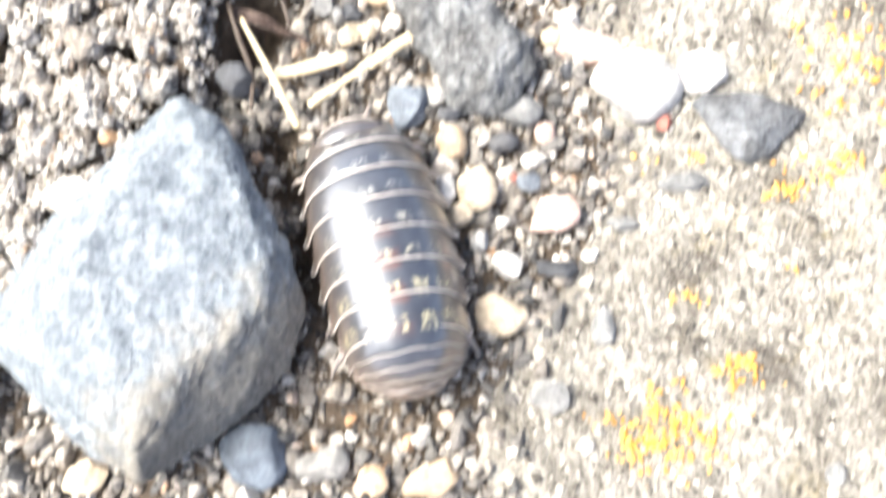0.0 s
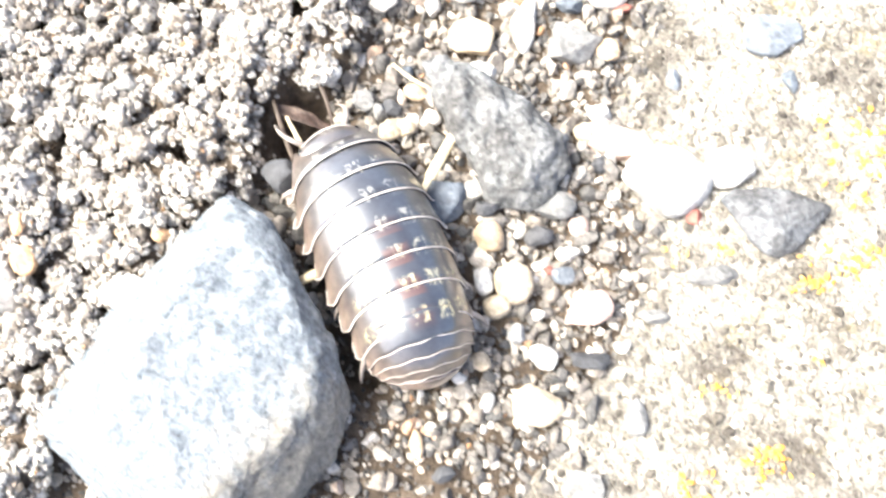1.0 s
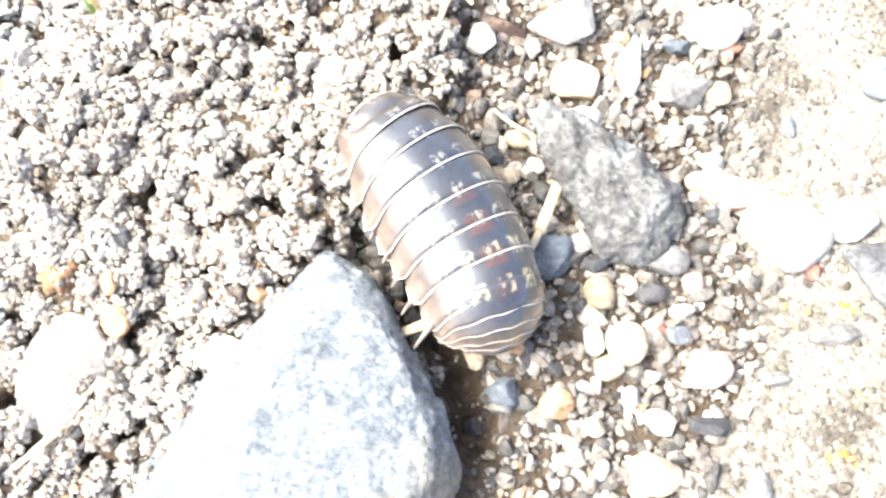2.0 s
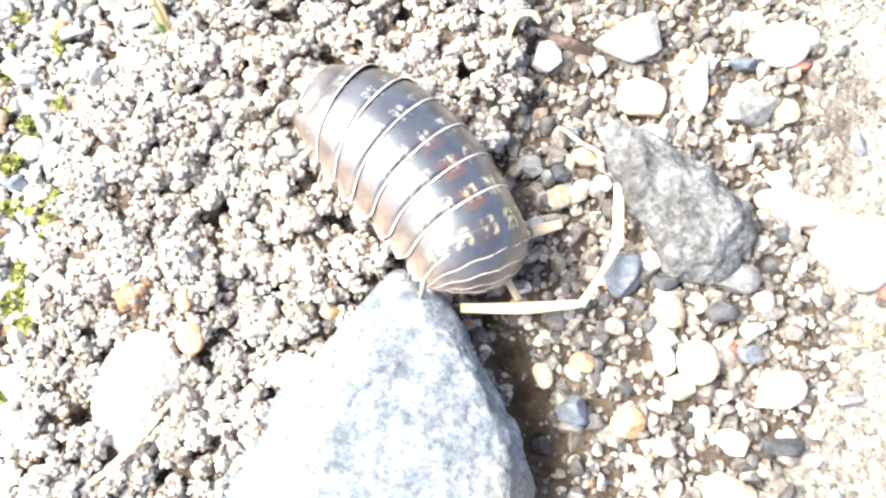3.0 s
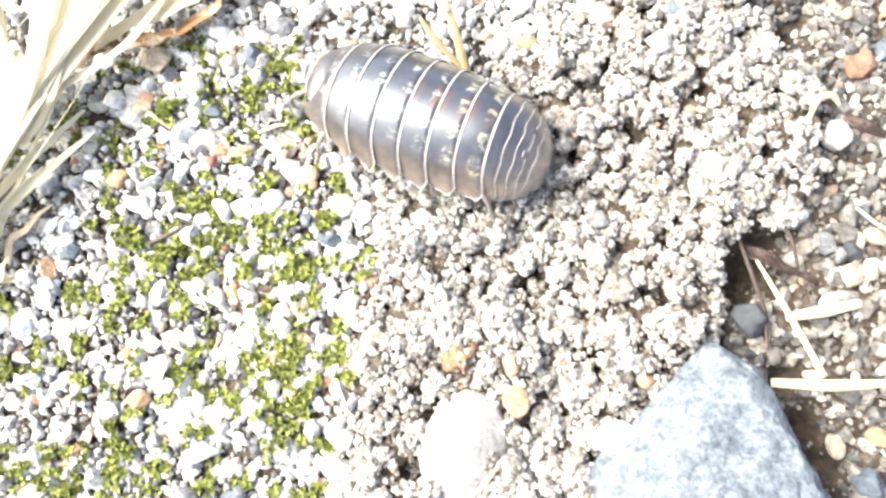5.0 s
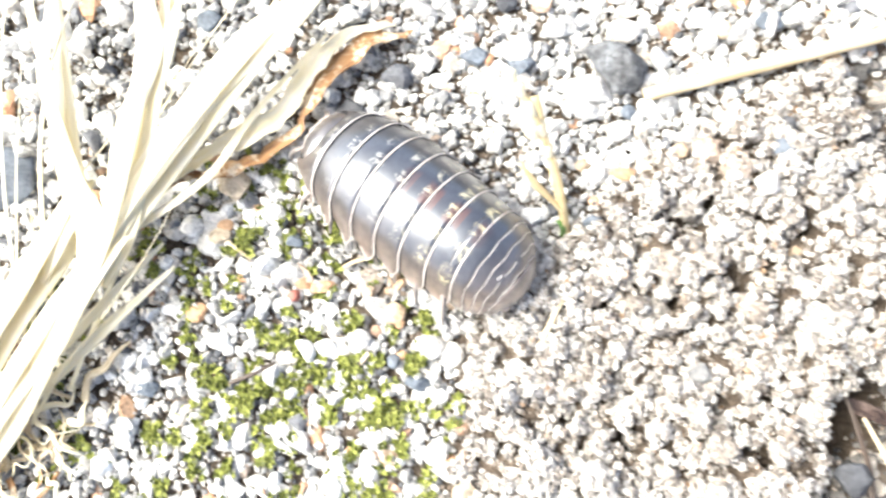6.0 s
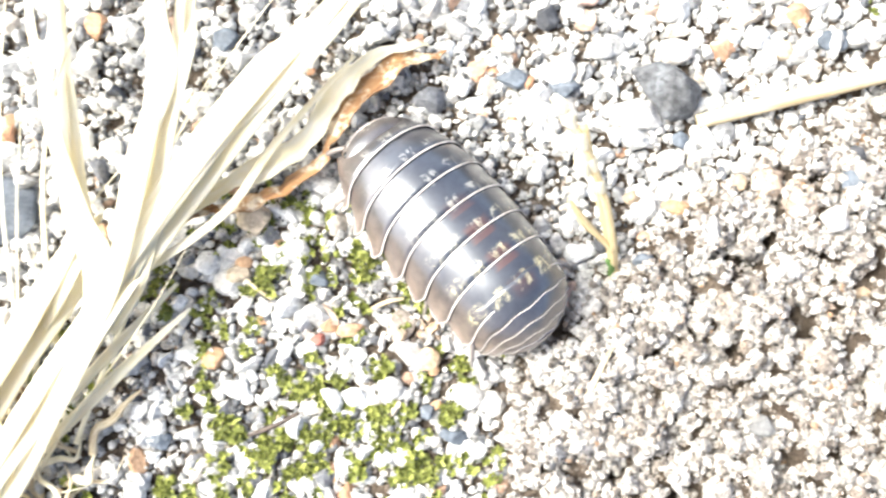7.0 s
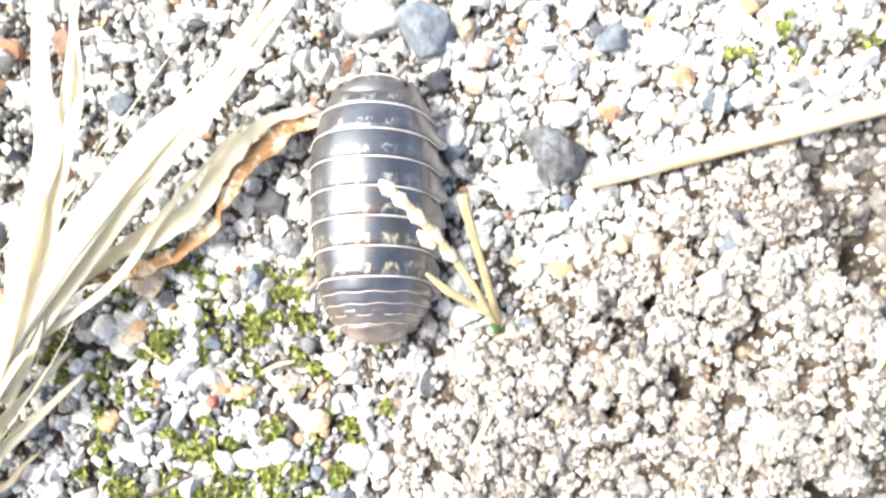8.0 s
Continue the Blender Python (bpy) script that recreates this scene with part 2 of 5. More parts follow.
def band(tree, value, centre, half):
    """1 where value lies about centre, 0 past half either side."""
    off = math_node(tree, "DIVIDE", math_node(tree, "ABSOLUTE", math_node(tree, "SUBTRACT", value, centre)), 4.0 * half)
    return ramp(tree, off, [(0.15, (1, 1, 1)), (0.25, (0, 0, 0))])


def shell_material():
    """The back of the animal: glossy blue-black, clearer brown towards the rims, with rows of pale flecks and rusty patches on every plate."""
    m, t, b = shader("woodlouse_back", 0.40, 0.5)
    b.inputs["Specular Tint"].default_value = (0.80, 0.90, 1.0, 1)
    b.inputs["Coat Weight"].default_value, b.inputs["Coat Roughness"].default_value, b.inputs["Coat IOR"].default_value = 1.0, 0.19, 1.75
    coord = t.nodes.new("ShaderNodeTexCoord").outputs["Object"]
    sep = t.nodes.new("ShaderNodeSeparateXYZ")
    t.links.new(coord, sep.inputs[0])
    wob = math_node(t, "MULTIPLY", math_node(t, "SUBTRACT", noise_tex(t, coord, 2.2, 3), 0.5), 0.5)
    side = math_node(t, "MULTIPLY", math_node(t, "ABSOLUTE", sep.outputs["X"]), 1000.0)
    side_w = math_node(t, "ADD", side, wob)
    length = math_node(t, "MULTIPLY", sep.outputs["Y"], 1000.0)
    step = math_node(t, "FRACT", math_node(t, "DIVIDE", math_node(t, "ADD", length, 3.7), 1.34))
    step_w = math_node(t, "ADD", step, math_node(t, "MULTIPLY", wob, 0.7))
    # thin, paler cuticle low on the flanks and at the tail
    height = math_node(t, "MULTIPLY", sep.outputs["Z"], 200.0)
    height = math_node(t, "ADD", height, math_node(t, "MULTIPLY", math_node(t, "SUBTRACT", noise_tex(t, coord, 0.9, 5), 0.5), 0.3))
    height = math_node(t, "SUBTRACT", height, math_node(t, "MULTIPLY", ramp(t, math_node(t, "MULTIPLY", math_node(t, "ADD", length, 7.0), 0.07), [(0.10, (1, 1, 1)), (0.25, (0, 0, 0))]), 0.22))
    col = ramp(t, height, [(0.20, (0.22, 0.168, 0.132)), (0.31, (0.132, 0.10, 0.080)), (0.52, (0.066, 0.055, 0.049)), (0.74, (0.029, 0.031, 0.037))])
    blot = ramp(t, noise_tex(t, coord, 1.1, 4), [(0.35, (0.55, 0.55, 0.58)), (0.62, (1.3, 1.3, 1.3))])
    col = mix(t, 0.7, col, blot, "MULTIPLY")
    rear = ramp(t, math_node(t, "MULTIPLY", math_node(t, "ADD", length, 7.0), 0.07), [(0.35, (1, 1, 1)), (0.62, (0.25, 0.25, 0.25))])
    rust = math_node(t, "MULTIPLY", math_node(t, "MULTIPLY", band(t, side_w, 0.0, 0.75), band(t, step_w, 0.2, 0.4)), band(t, length, -1.3, 2.4))
    col = mix(t, math_node(t, "MULTIPLY", rust, 0.55), col, (0.105, 0.037, 0.018))
    # flecks: a pair on the midline, small dots and, on the hind plates, clusters of short dashes further out
    dash = ramp(t, math_node(t, "SINE", math_node(t, "MULTIPLY", side_w, 22.0)), [(0.2, (0.35, 0.35, 0.35)), (0.6, (1, 1, 1))])
    marks = math_node(t, "MULTIPLY", band(t, side_w, 0.19, 0.17), band(t, step_w, 0.42, 0.22))
    dots = math_node(t, "MULTIPLY", band(t, side_w, 1.15, 0.22), band(t, step_w, 0.5, 0.15))
    outer = math_node(t, "MULTIPLY", band(t, side_w, 1.25, 0.42), band(t, step_w, 0.42, 0.26))
    outer = math_node(t, "MAXIMUM", outer, math_node(t, "MULTIPLY", band(t, side_w, 2.2, 0.4), band(t, step_w, 0.42, 0.3)))
    outer = math_node(t, "MAXIMUM", dots, math_node(t, "MULTIPLY", math_node(t, "MULTIPLY", outer, dash), rear))
    marks = math_node(t, "MAXIMUM", marks, outer)
    marks = math_node(t, "MULTIPLY", marks, ramp(t, noise_tex(t, coord, 3.0, 3, 0.7), [(0.43, (0, 0, 0)), (0.56, (1, 1, 1))]))
    marks = math_node(t, "MULTIPLY", marks, ramp(t, math_node(t, "MULTIPLY", math_node(t, "ADD", length, 7.0), 0.07), [(0.22, (0, 0, 0)), (0.26, (1, 1, 1)), (0.55, (0.75, 0.75, 0.75))]))
    col = mix(t, math_node(t, "MULTIPLY", marks, 0.72), col, mix(t, rear, (0.42, 0.42, 0.42), (0.46, 0.41, 0.25)))
    t.links.new(col, b.inputs["Base Color"])
    rough = ramp(t, noise_tex(t, coord, 3.0, 5), [(0.3, (0.36, 0.36, 0.36)), (0.7, (0.48, 0.48, 0.48))])
    t.links.new(rough, b.inputs["Roughness"])
    bump(t, b, noise_tex(t, coord, 6.0, 4), 0.008, 0.4)
    return m


def plain_body(name, lo, hi, rough=0.5):
    m, t, b = shader(name, rough, 0.45)
    coord = t.nodes.new("ShaderNodeTexCoord").outputs["Object"]
    t.links.new(ramp(t, noise_tex(t, coord, 1.5, 5), [(0.3, lo), (0.7, hi)]), b.inputs["Base Color"])
    bump(t, b, noise_tex(t, coord, 5.0), 0.03, 0.5)
    return m


MAT_SHELL = shell_material()
MAT_RIM = plain_body("pale_hind_edge", (0.36, 0.31, 0.27), (0.58, 0.54, 0.50), 0.4)
MAT_LIMB = plain_body("grey_brown_limb", (0.13, 0.11, 0.10), (0.30, 0.26, 0.23), 0.45)
MAT_BELLY = plain_body("dull_underside", (0.10, 0.08, 0.07), (0.2, 0.17, 0.15), 0.6)
MAT_EYE = plain_body("black_eye", (0.01, 0.01, 0.01), (0.02, 0.02, 0.02), 0.2)


# ---- mesh helpers ----
def part(name, bm, material, parent=None, label="", smooth=True):
    """One bmesh, in millimetres, as one mesh object under a thing."""
    bmesh.ops.scale(bm, vec=(MM, MM, MM), verts=bm.verts)
    me = bpy.data.meshes.new(name)
    bm.to_mesh(me)
    bm.free()
    return hang(name, me, material, parent, label, smooth)


def hang(name, me, material, parent=None, label="", smooth=True):
    if material is not None and not me.materials:
        me.materials.append(material)
    me.polygons.foreach_set("use_smooth", np.full(len(me.polygons), smooth))
    ob = new(name, me)
    ob.parent = parent
    return tagged(ob, label)


def holder(name, label, category, group="", at=(0, 0, 0)):
    ob = new(name)
    ob.empty_display_size = 0.002
    ob.location = Vector(at) * MM
    return tagged(ob, label, category, group)


def nz(x, y, z=0.0):
    return noise.noise((x, y, z))


def smooth01(a, b, v):
    k = min(1.0, max(0.0, (v - a) / (b - a)))
    return k * k * (3 - 2 * k)


def along(v, ks, vs):
    return float(np.interp(v, ks, vs))


# ---- the plan of the ground: slab | pebbly gap | crumbly soil | fine gravel with moss ----
def slab_edge(y):
    return along(y, (-16, -12, -9.5, -7, -3.7, 0, 3.5, 8, 10.5, 14.5, 18, 30), (2.5, 1.2, 2.2, 4, 6.5, 7.6, 7.6, 6.2, 6.8, 8.0, 8.6, 10)) + 0.5 * nz(0.3, y * 0.5)


def soil_edge(y):
    return along(y, (-30, -14, -3.5, 0, 3.2, 5.5, 9, 12.6, 17, 20, 30), (-24, -22, -18, -15.5, -13.0, -11.8, -9.2, -6.8, -7.3, -9, -14)) + 0.6 * nz(7.3, y * 0.5)


def gravel_edge(y):
    return along(y, (-30, 9, 12, 15.5, 19, 24, 28, 33, 45), (-31, -30.0, -29, -25.5, -22, -16.5, -7, 6, 30)) + 0.8 * nz(3.3, y * 0.45)


HOLES = ((-10.7, 7.6, 1.5, 2.8), (-9.4, 8.9, 1.2, 1.8), (-16.8, 13.6, 0.7, 1.6), (-9.0, 20.2, 0.9, 1.6), (-5.0, 18.9, 1.1, 0.8), (-19.5, 16.6, 0.5, 0.9),
         (-6.2, -4.6, 1.2, 2.2), (-6.5, -2.4, 1.1, 2.4), (-7.5, -0.3, 1.1, 2.4), (-8.6, 1.8, 0.9, 2.0), (-15.5, -0.5, 0.8, 1.0),
         (-14.2, 10.9, 0.7, 1.4), (-8.4, 21.5, 1.1, 1.7), (-22.2, 15.7, 0.5, 1.0), (-9.6, 16.8, 0.6, 1.2), (-17.6, 7.5, 0.5, 1.2), (-17.2, 14.3, 0.6, 1.2), (-11.0, 6.4, 0.9, 1.6))


def weights(x, y):
    soil = smooth01(0.7, -0.9, x - soil_edge(y)) * smooth01(-1.2, 1.4, x - gravel_edge(y))
    gravel = smooth01(1.2, -1.4, x - gravel_edge(y))
    return soil, gravel


def hollow(x, y):
    return sum(d * math.exp(-((x - hx) ** 2 + (y - hy) ** 2) / (r * r)) for hx, hy, r, d in HOLES)


def pit(x, y):
    """Small holes between the clods of soil."""
    return smooth01(0.3, 0.55, nz(x * 0.62, y * 0.62, 77) + 0.25 * nz(x * 1.7, y * 1.7, 13))


def ground_z(x, y):
    soil, gravel = weights(x, y)
    gap = max(0.0, 1 - soil - gravel)
    z = gap * (-1.25 + 0.3 * nz(x * 0.5, y * 0.5)) + gravel * (-0.55 + 0.3 * nz(x * 0.25, y * 0.25, 5)) \
        + soil * (0.55 + 0.75 * nz(x * 0.28, y * 0.28, 9) + 0.5 * nz(x * 0.8, y * 0.8, 2))
    z -= hollow(x, y) + soil * 1.3 * pit(x, y)
    if x > slab_edge(y) + 0.2:
        z -= 2.5 * smooth01(0.2, 1.6, x - slab_edge(y))
    return z


SLAB_TOP = -0.85


def slab_z(x, y):
    edge = x - slab_edge(y)
    return SLAB_TOP + 0.12 * nz(x * 0.35, y * 0.35) + 0.09 * nz(x * 1.3, y * 1.3, 3) + 0.05 * nz(x * 3, y * 3, 6) - 0.45 * math.exp(-max(edge, 0) / 1.3)


def support_z(x, y):
    return slab_z(x, y) if x > slab_edge(y) + 0.2 else ground_z(x, y) + 0.34


def grid_mesh(name, xs, ys, height):
    nx, ny = len(xs), len(ys)
    co = np.array([(x * MM, y * MM, height(x, y) * MM) for y in ys for x in xs], np.float32)
    i = np.arange((nx - 1) * (ny - 1))
    a = (i // (nx - 1)) * nx + i % (nx - 1)
    return raw_mesh(name, co, np.stack([a, a + 1, a + 1 + nx, a + nx], 1))


def raw_mesh(name, co, faces):
    n = faces.shape[1]
    me = bpy.data.meshes.new(name)
    me.vertices.add(len(co))
    me.vertices.foreach_set("co", co.astype(np.float32).ravel())
    me.loops.add(faces.size)
    me.loops.foreach_set("vertex_index", faces.astype(np.int32).ravel())
    me.polygons.add(len(faces))
    me.polygons.foreach_set("loop_start", np.arange(0, faces.size, n, dtype=np.int32))
    me.update(calc_edges=True)
    me.validate()
    return me


def spread(lo, hi, step, far=32):
    """Even steps over the seen stretch, then ever wider ones beyond it."""
    inner = list(np.arange(lo, hi + step, step))
    outer = [0.8 * 1.45 ** k for k in range(far)]
    return [lo - v for v in reversed(outer)] + inner + [inner[-1] + v for v in outer]


def ball(level):
    bm = bmesh.new()
    bmesh.ops.create_icosphere(bm, subdivisions=level, radius=1.0)
    bm.verts.ensure_lookup_table()
    co = np.array([v.co for v in bm.verts])
    faces = np.array([[v.index for v in f.verts] for f in bm.faces])
    bm.free()
    return co, faces


BALL1, BALL2, BALL3, BALL4 = ball(1), ball(2), ball(3), ball(4)
RNG = np.random.default_rng(4)


def turns(n, rng):
    """n random rotations."""
    q = rng.normal(size=(n, 4))
    q /= np.linalg.norm(q, axis=1, keepdims=True)
    w, x, y, z = q.T
    return np.stack([1 - 2 * (y * y + z * z), 2 * (x * y - w * z), 2 * (x * z + w * y), 2 * (x * y + w * z), 1 - 2 * (x * x + z * z), 2 * (y * z - w * x),
                     2 * (x * z - w * y), 2 * (y * z + w * x), 1 - 2 * (x * x + y * y)], 1).reshape(-1, 3, 3)


def grains_mesh(name, places, radii, rng, flat=0.75, cuts=6, base=BALL2, jag=0.03):
    """Many broken little grains in one mesh; places and radii in millimetres."""
    co, faces = base
    n = len(places)
    v = np.repeat(co[None], n, 0)
    for _ in range(cuts):
        nrm = rng.normal(size=(n, 1, 3))
        nrm /= np.linalg.norm(nrm, axis=2, keepdims=True)
        over = np.maximum((v * nrm).sum(2, keepdims=True) - rng.uniform(0.3, 0.75, (n, 1, 1)), 0)
        v = v - nrm * over
    v *= rng.uniform(1 - jag, 1 + jag, (n, len(co), 1)) * (1.25 if cuts > 3 else 1.0)
    v *= np.stack([rng.uniform(0.8, 1.25, n), rng.uniform(0.8, 1.1, n), rng.uniform(flat - 0.15, flat + 0.2, n)], 1)[:, None]
    v = np.einsum("nij,nvj->nvi", turns(n, rng), v)
    v = v * np.asarray(radii)[:, None, None] + np.asarray(places)[:, None]
    f = (faces[None] + (np.arange(n) * len(co))[:, None, None]).reshape(-1, 3)
    return raw_mesh(name, v.reshape(-1, 3) * MM, f)


def clods_mesh(name, places, radii, rng, base=BALL3):
    """Lumps of crumbly soil: each a squashed ball budded all over with smaller rounded crumbs."""
    co, faces = base
    vs = []
    for p, r in zip(places, radii):
        n = int(rng.integers(26, 34) + 30 * r)
        d = rng.normal(size=(n, 3))
        d /= np.linalg.norm(d, axis=1, keepdims=True)
        wide = rng.uniform(0.012, 0.07, n)
        tall = rng.uniform(0.12, 0.5, n)
        bud = np.sqrt(np.clip(1 - (1 - co @ d.T) / wide, 0, 1)) * tall
        v = co * (0.74 + bud.max(1) + 0.25 * np.partition(bud, -2, 1)[:, -2] + rng.uniform(-0.05, 0.05, len(co)))[:, None]
        v = v * (rng.uniform(0.8, 1.25), rng.uniform(0.8, 1.25), rng.uniform(0.6, 0.95))
        vs.append(v * r + np.asarray(p))
    f = (faces[None] + (np.arange(len(vs)) * len(co))[:, None, None]).reshape(-1, 3)
    return raw_mesh(name, np.concatenate(vs) * MM, f)


# ---- ground and slab ----
ground = hang("ground", grid_mesh("ground", spread(-62, 14, 0.4), spread(-18, 40, 0.4), ground_z), MAT_DIRT)
tagged(ground, "dry crumbly earth with fine gravel and moss", "ground", kind="structure")


def build_slab():
    us = [0.0, 0.15, 0.35, 0.6] + list(np.arange(0.9, 26, 0.35)) + [27 * 1.5 ** k for k in range(5)]
    ys = spread(-18, 34, 0.35, 15)
    co, faces = [], []
    for y in ys:
        e = slab_edge(y)
        row = [(e - 0.12, y, -5.0), (e - 0.06, y, -2.6)] + [(e + u, y, slab_z(e + u, y)) for u in us]
        co += row
    k = len(us) + 2
    for j in range(len(ys) - 1):
        for i in range(k - 1):
            a = j * k + i
            faces.append((a, a + 1, a + k + 1, a + k))
    me = raw_mesh("paving_slab", np.array(co) * MM, np.array(faces))
    ob = hang("paving_slab", me, MAT_SLAB)
    return tagged(ob, "weathered pale sandstone slab with orange lichen", "paving slab", kind="structure")


slab = build_slab()


# ---- stones ----
def hull_stone(name, corners, material, label, category, seed, rough=0.16, cuts=6, worn=0.3):
    """A broken rock: the hull of its main corners, with worn edges and a pitted face."""
    bm = bmesh.new()
    for c in corners:
        bm.verts.new(c)
    out = bmesh.ops.convex_hull(bm, input=bm.verts)
    bmesh.ops.delete(bm, geom=list({g for g in out["geom_interior"] + out["geom_unused"] if isinstance(g, bmesh.types.BMVert)}), context="VERTS")
    bmesh.ops.bevel(bm, geom=list(bm.edges), offset=worn, segments=2, affect="EDGES", profile=0.5, clamp_overlap=True)
    bmesh.ops.triangulate(bm, faces=bm.faces)
    for _ in range(cuts):
        long_edges = [e for e in bm.edges if e.calc_length() > 0.28]
        if long_edges:
            bmesh.ops.subdivide_edges(bm, edges=long_edges, cuts=1, use_grid_fill=False)
            bmesh.ops.triangulate(bm, faces=bm.faces)
    bm.normal_update()
    for v in bm.verts:
        p = v.co + Vector((seed, 0, 0))
        d = rough * (1.6 * noise.noise(p * 0.35) + noise.noise(p * 0.9) + 0.6 * noise.noise(p * 2.2) + 0.35 * noise.noise(p * 5.0))
        v.co += v.normal * d
    ob = part(name, bm, material)
    return tagged(ob, label, category)


hull_stone("rock", [
    (-13.4, 3.3, 1.1), (-12.7, 3.3, 1.0), (-10.6, 1.7, 1.4), (-8.8, -1.1, 1.2), (-7.2, -4.1, 1.2), (-6.3, -6.8, 0.6), (-7.0, -9.6, 0.0), (-9.0, -11.6, -0.3),
    (-13.0, -14.6, 0.6), (-16.0, -13.0, -0.2), (-19.2, -10.4, 0.0), (-21.9, -7.7, 0.4), (-20.3, -5.2, 0.8), (-17.4, -2.6, 1.2), (-15.4, 0.0, 1.5),
    (-12.4, -13.4, 3.8), (-11.9, -11.0, 4.4), (-9.6, -8.6, 4.1), (-7.7, -7.0, 3.3), (-7.9, -5.0, 3.0), (-9.4, -1.4, 2.8), (-12.2, 1.8, 2.3), (-15.6, -5.2, 4.1), (-17.0, -9.4, 3.6),
    (-12.5, 2.5, -2.5), (-7.5, -6.0, -2.5), (-13.0, -13.5, -2.5), (-20.5, -7.5, -2.5)], MAT_ROCK, "blue grey angular rock with a brown stained flank", "rock", 3.0)
hull_stone("stone_chip", [
    (-4.1, 11.0, 0.5), (-2.8, 11.3, 0.6), (-0.8, 10.6, 0.5), (1.3, 8.6, 0.7), (3.9, 7.2, 0.3), (4.0, 4.9, 0.0), (2.2, 3.2, -0.6), (0.0, 3.3, -0.6), (-1.0, 5.3, 0.2), (-2.0, 7.6, 0.5),
    (-1.7, 9.6, 1.0), (0.5, 8.0, 1.35), (3.0, 6.5, 1.1), (1.9, 4.4, 1.05), (0.2, 5.2, 1.1), (-2.0, 9.5, -1.6), (2.5, 4.5, -1.6)], MAT_CHIP, "rough grey wedge of gravel on the pebbles", "stone", 8.0, 0.27, worn=0.15)
hull_stone("stone_chip", [
    (11.6, 4.1, -0.3), (12.4, 4.6, -0.2), (14.6, 4.8, -0.1), (17.6, 3.8, -0.4), (17.3, 3.3, -0.5), (15.6, 1.6, -0.5), (14.5, 1.0, -0.5), (13.2, 1.8, -0.4), (12.7, 3.9, 0.15), (15.2, 4.0, 0.25), (16.3, 3.4, 0.1), (14.6, 2.0, 0.15),
    (12.5, 3.8, -1.3), (16.8, 3.3, -1.3), (14.6, 1.6, -1.3)], MAT_FLAT_CHIP, "flat dark blue grey chip lying on the slab", "stone", 5.0, 0.09, worn=0.12)
hull_stone("stone_chip", [
    (-3.7, 15.6, -0.2), (-1.9, 16.9, 0.1), (-0.3, 17.7, -0.2), (0.0, 15.5, -0.4), (-1.5, 14.6, -0.4), (-1.2, 16.1, 0.7), (-2.3, 15.6, 0.5),
    (-2.8, 15.7, -1.5), (-0.6, 15.6, -1.5)], MAT_STONE["white"], "pale angular stone chip with sharp corners", "stone", 6.0, 0.06, worn=0.12)
hull_stone("stone_chip", [
    (-25.6, 25.7, 0.0), (-23.9, 26.3, 0.3), (-22.0, 24.9, 0.1), (-22.2, 23.6, -0.1), (-23.6, 23.5, -0.1), (-24.3, 25.6, 0.9), (-23.2, 25.3, 1.3), (-22.7, 24.3, 1.0),
    (-24.5, 25.2, -1.4), (-22.6, 24.2, -1.4)], MAT_FLAT_CHIP, "dark grey broken stone chip in the gravel", "stone", 11.0, 0.17, worn=0.15)
hull_stone("white_stone", [
    (-24.9, 0.3, 0.9), (-23.3, -0.2, 0.9), (-22.3, -1.9, 0.8), (-22.8, -4.0, 0.6), (-24.0, -6.2, 0.3), (-26.3, -5.7, 0.3), (-27.1, -3.6, 0.6), (-26.6, -1.2, 0.8),
    (-24.4, -1.2, 2.2), (-25.6, -3.0, 2.3), (-24.2, -4.4, 2.0), (-24.5, -2.5, -1.0), (-25.0, -5.0, -1.0)], MAT_STONE["quartz"], "smooth white quartz stone half sunk in soil", "stone", 14.0, 0.05)

PEBBLES = 0


def pebble(x, y, a, b, turn, kind, lift=0.0):
    """A loose pebble with half-axes a and b, resting in the ground at x, y."""
    global PEBBLES
    PEBBLES += 1
    rng = np.random.default_rng(PEBBLES)
    sharp = kind in ("slate", "dark", "grey", "red", "brown")
    co, faces = BALL4 if max(a, b) > 0.55 else BALL3
    v = co.copy()
    for _ in range(11 if sharp else 7):
        n = rng.normal(size=3) * (1, 1, 0.8)
        n /= np.linalg.norm(n)
        v -= n * np.maximum(v @ n - rng.uniform(*((0.55, 0.8) if sharp else (0.62, 0.93))), 0)[:, None]
    v += co * np.array([0.05 * noise.noise(Vector(p) * 1.8 + Vector((PEBBLES, 0, 0))) + 0.025 * noise.noise(Vector(p) * 5) for p in co])[:, None]
    v /= np.abs(v[:, :2]).max(0).mean()
    c = min(a, b) * (0.62 if max(a, b) > 1 else 0.8)
    m = Matrix.Rotation(radians(turn), 3, "Z")
    v = (v * (a, b, c)) @ np.array(m).T
    ob = hang("pebble", raw_mesh("pebble", v * MM, faces), MAT_STONE[kind])
    ob.location = Vector((x, y, support_z(x, y) + 0.3 * c + lift)) * MM
    return tagged(ob, STONE_WORDS[kind] + (" half sunk in the gravel" if x < -28 else " lying in the gap by the slab" if x < slab_edge(y) else " lying on the slab"), "pebble", "loose pebbles")


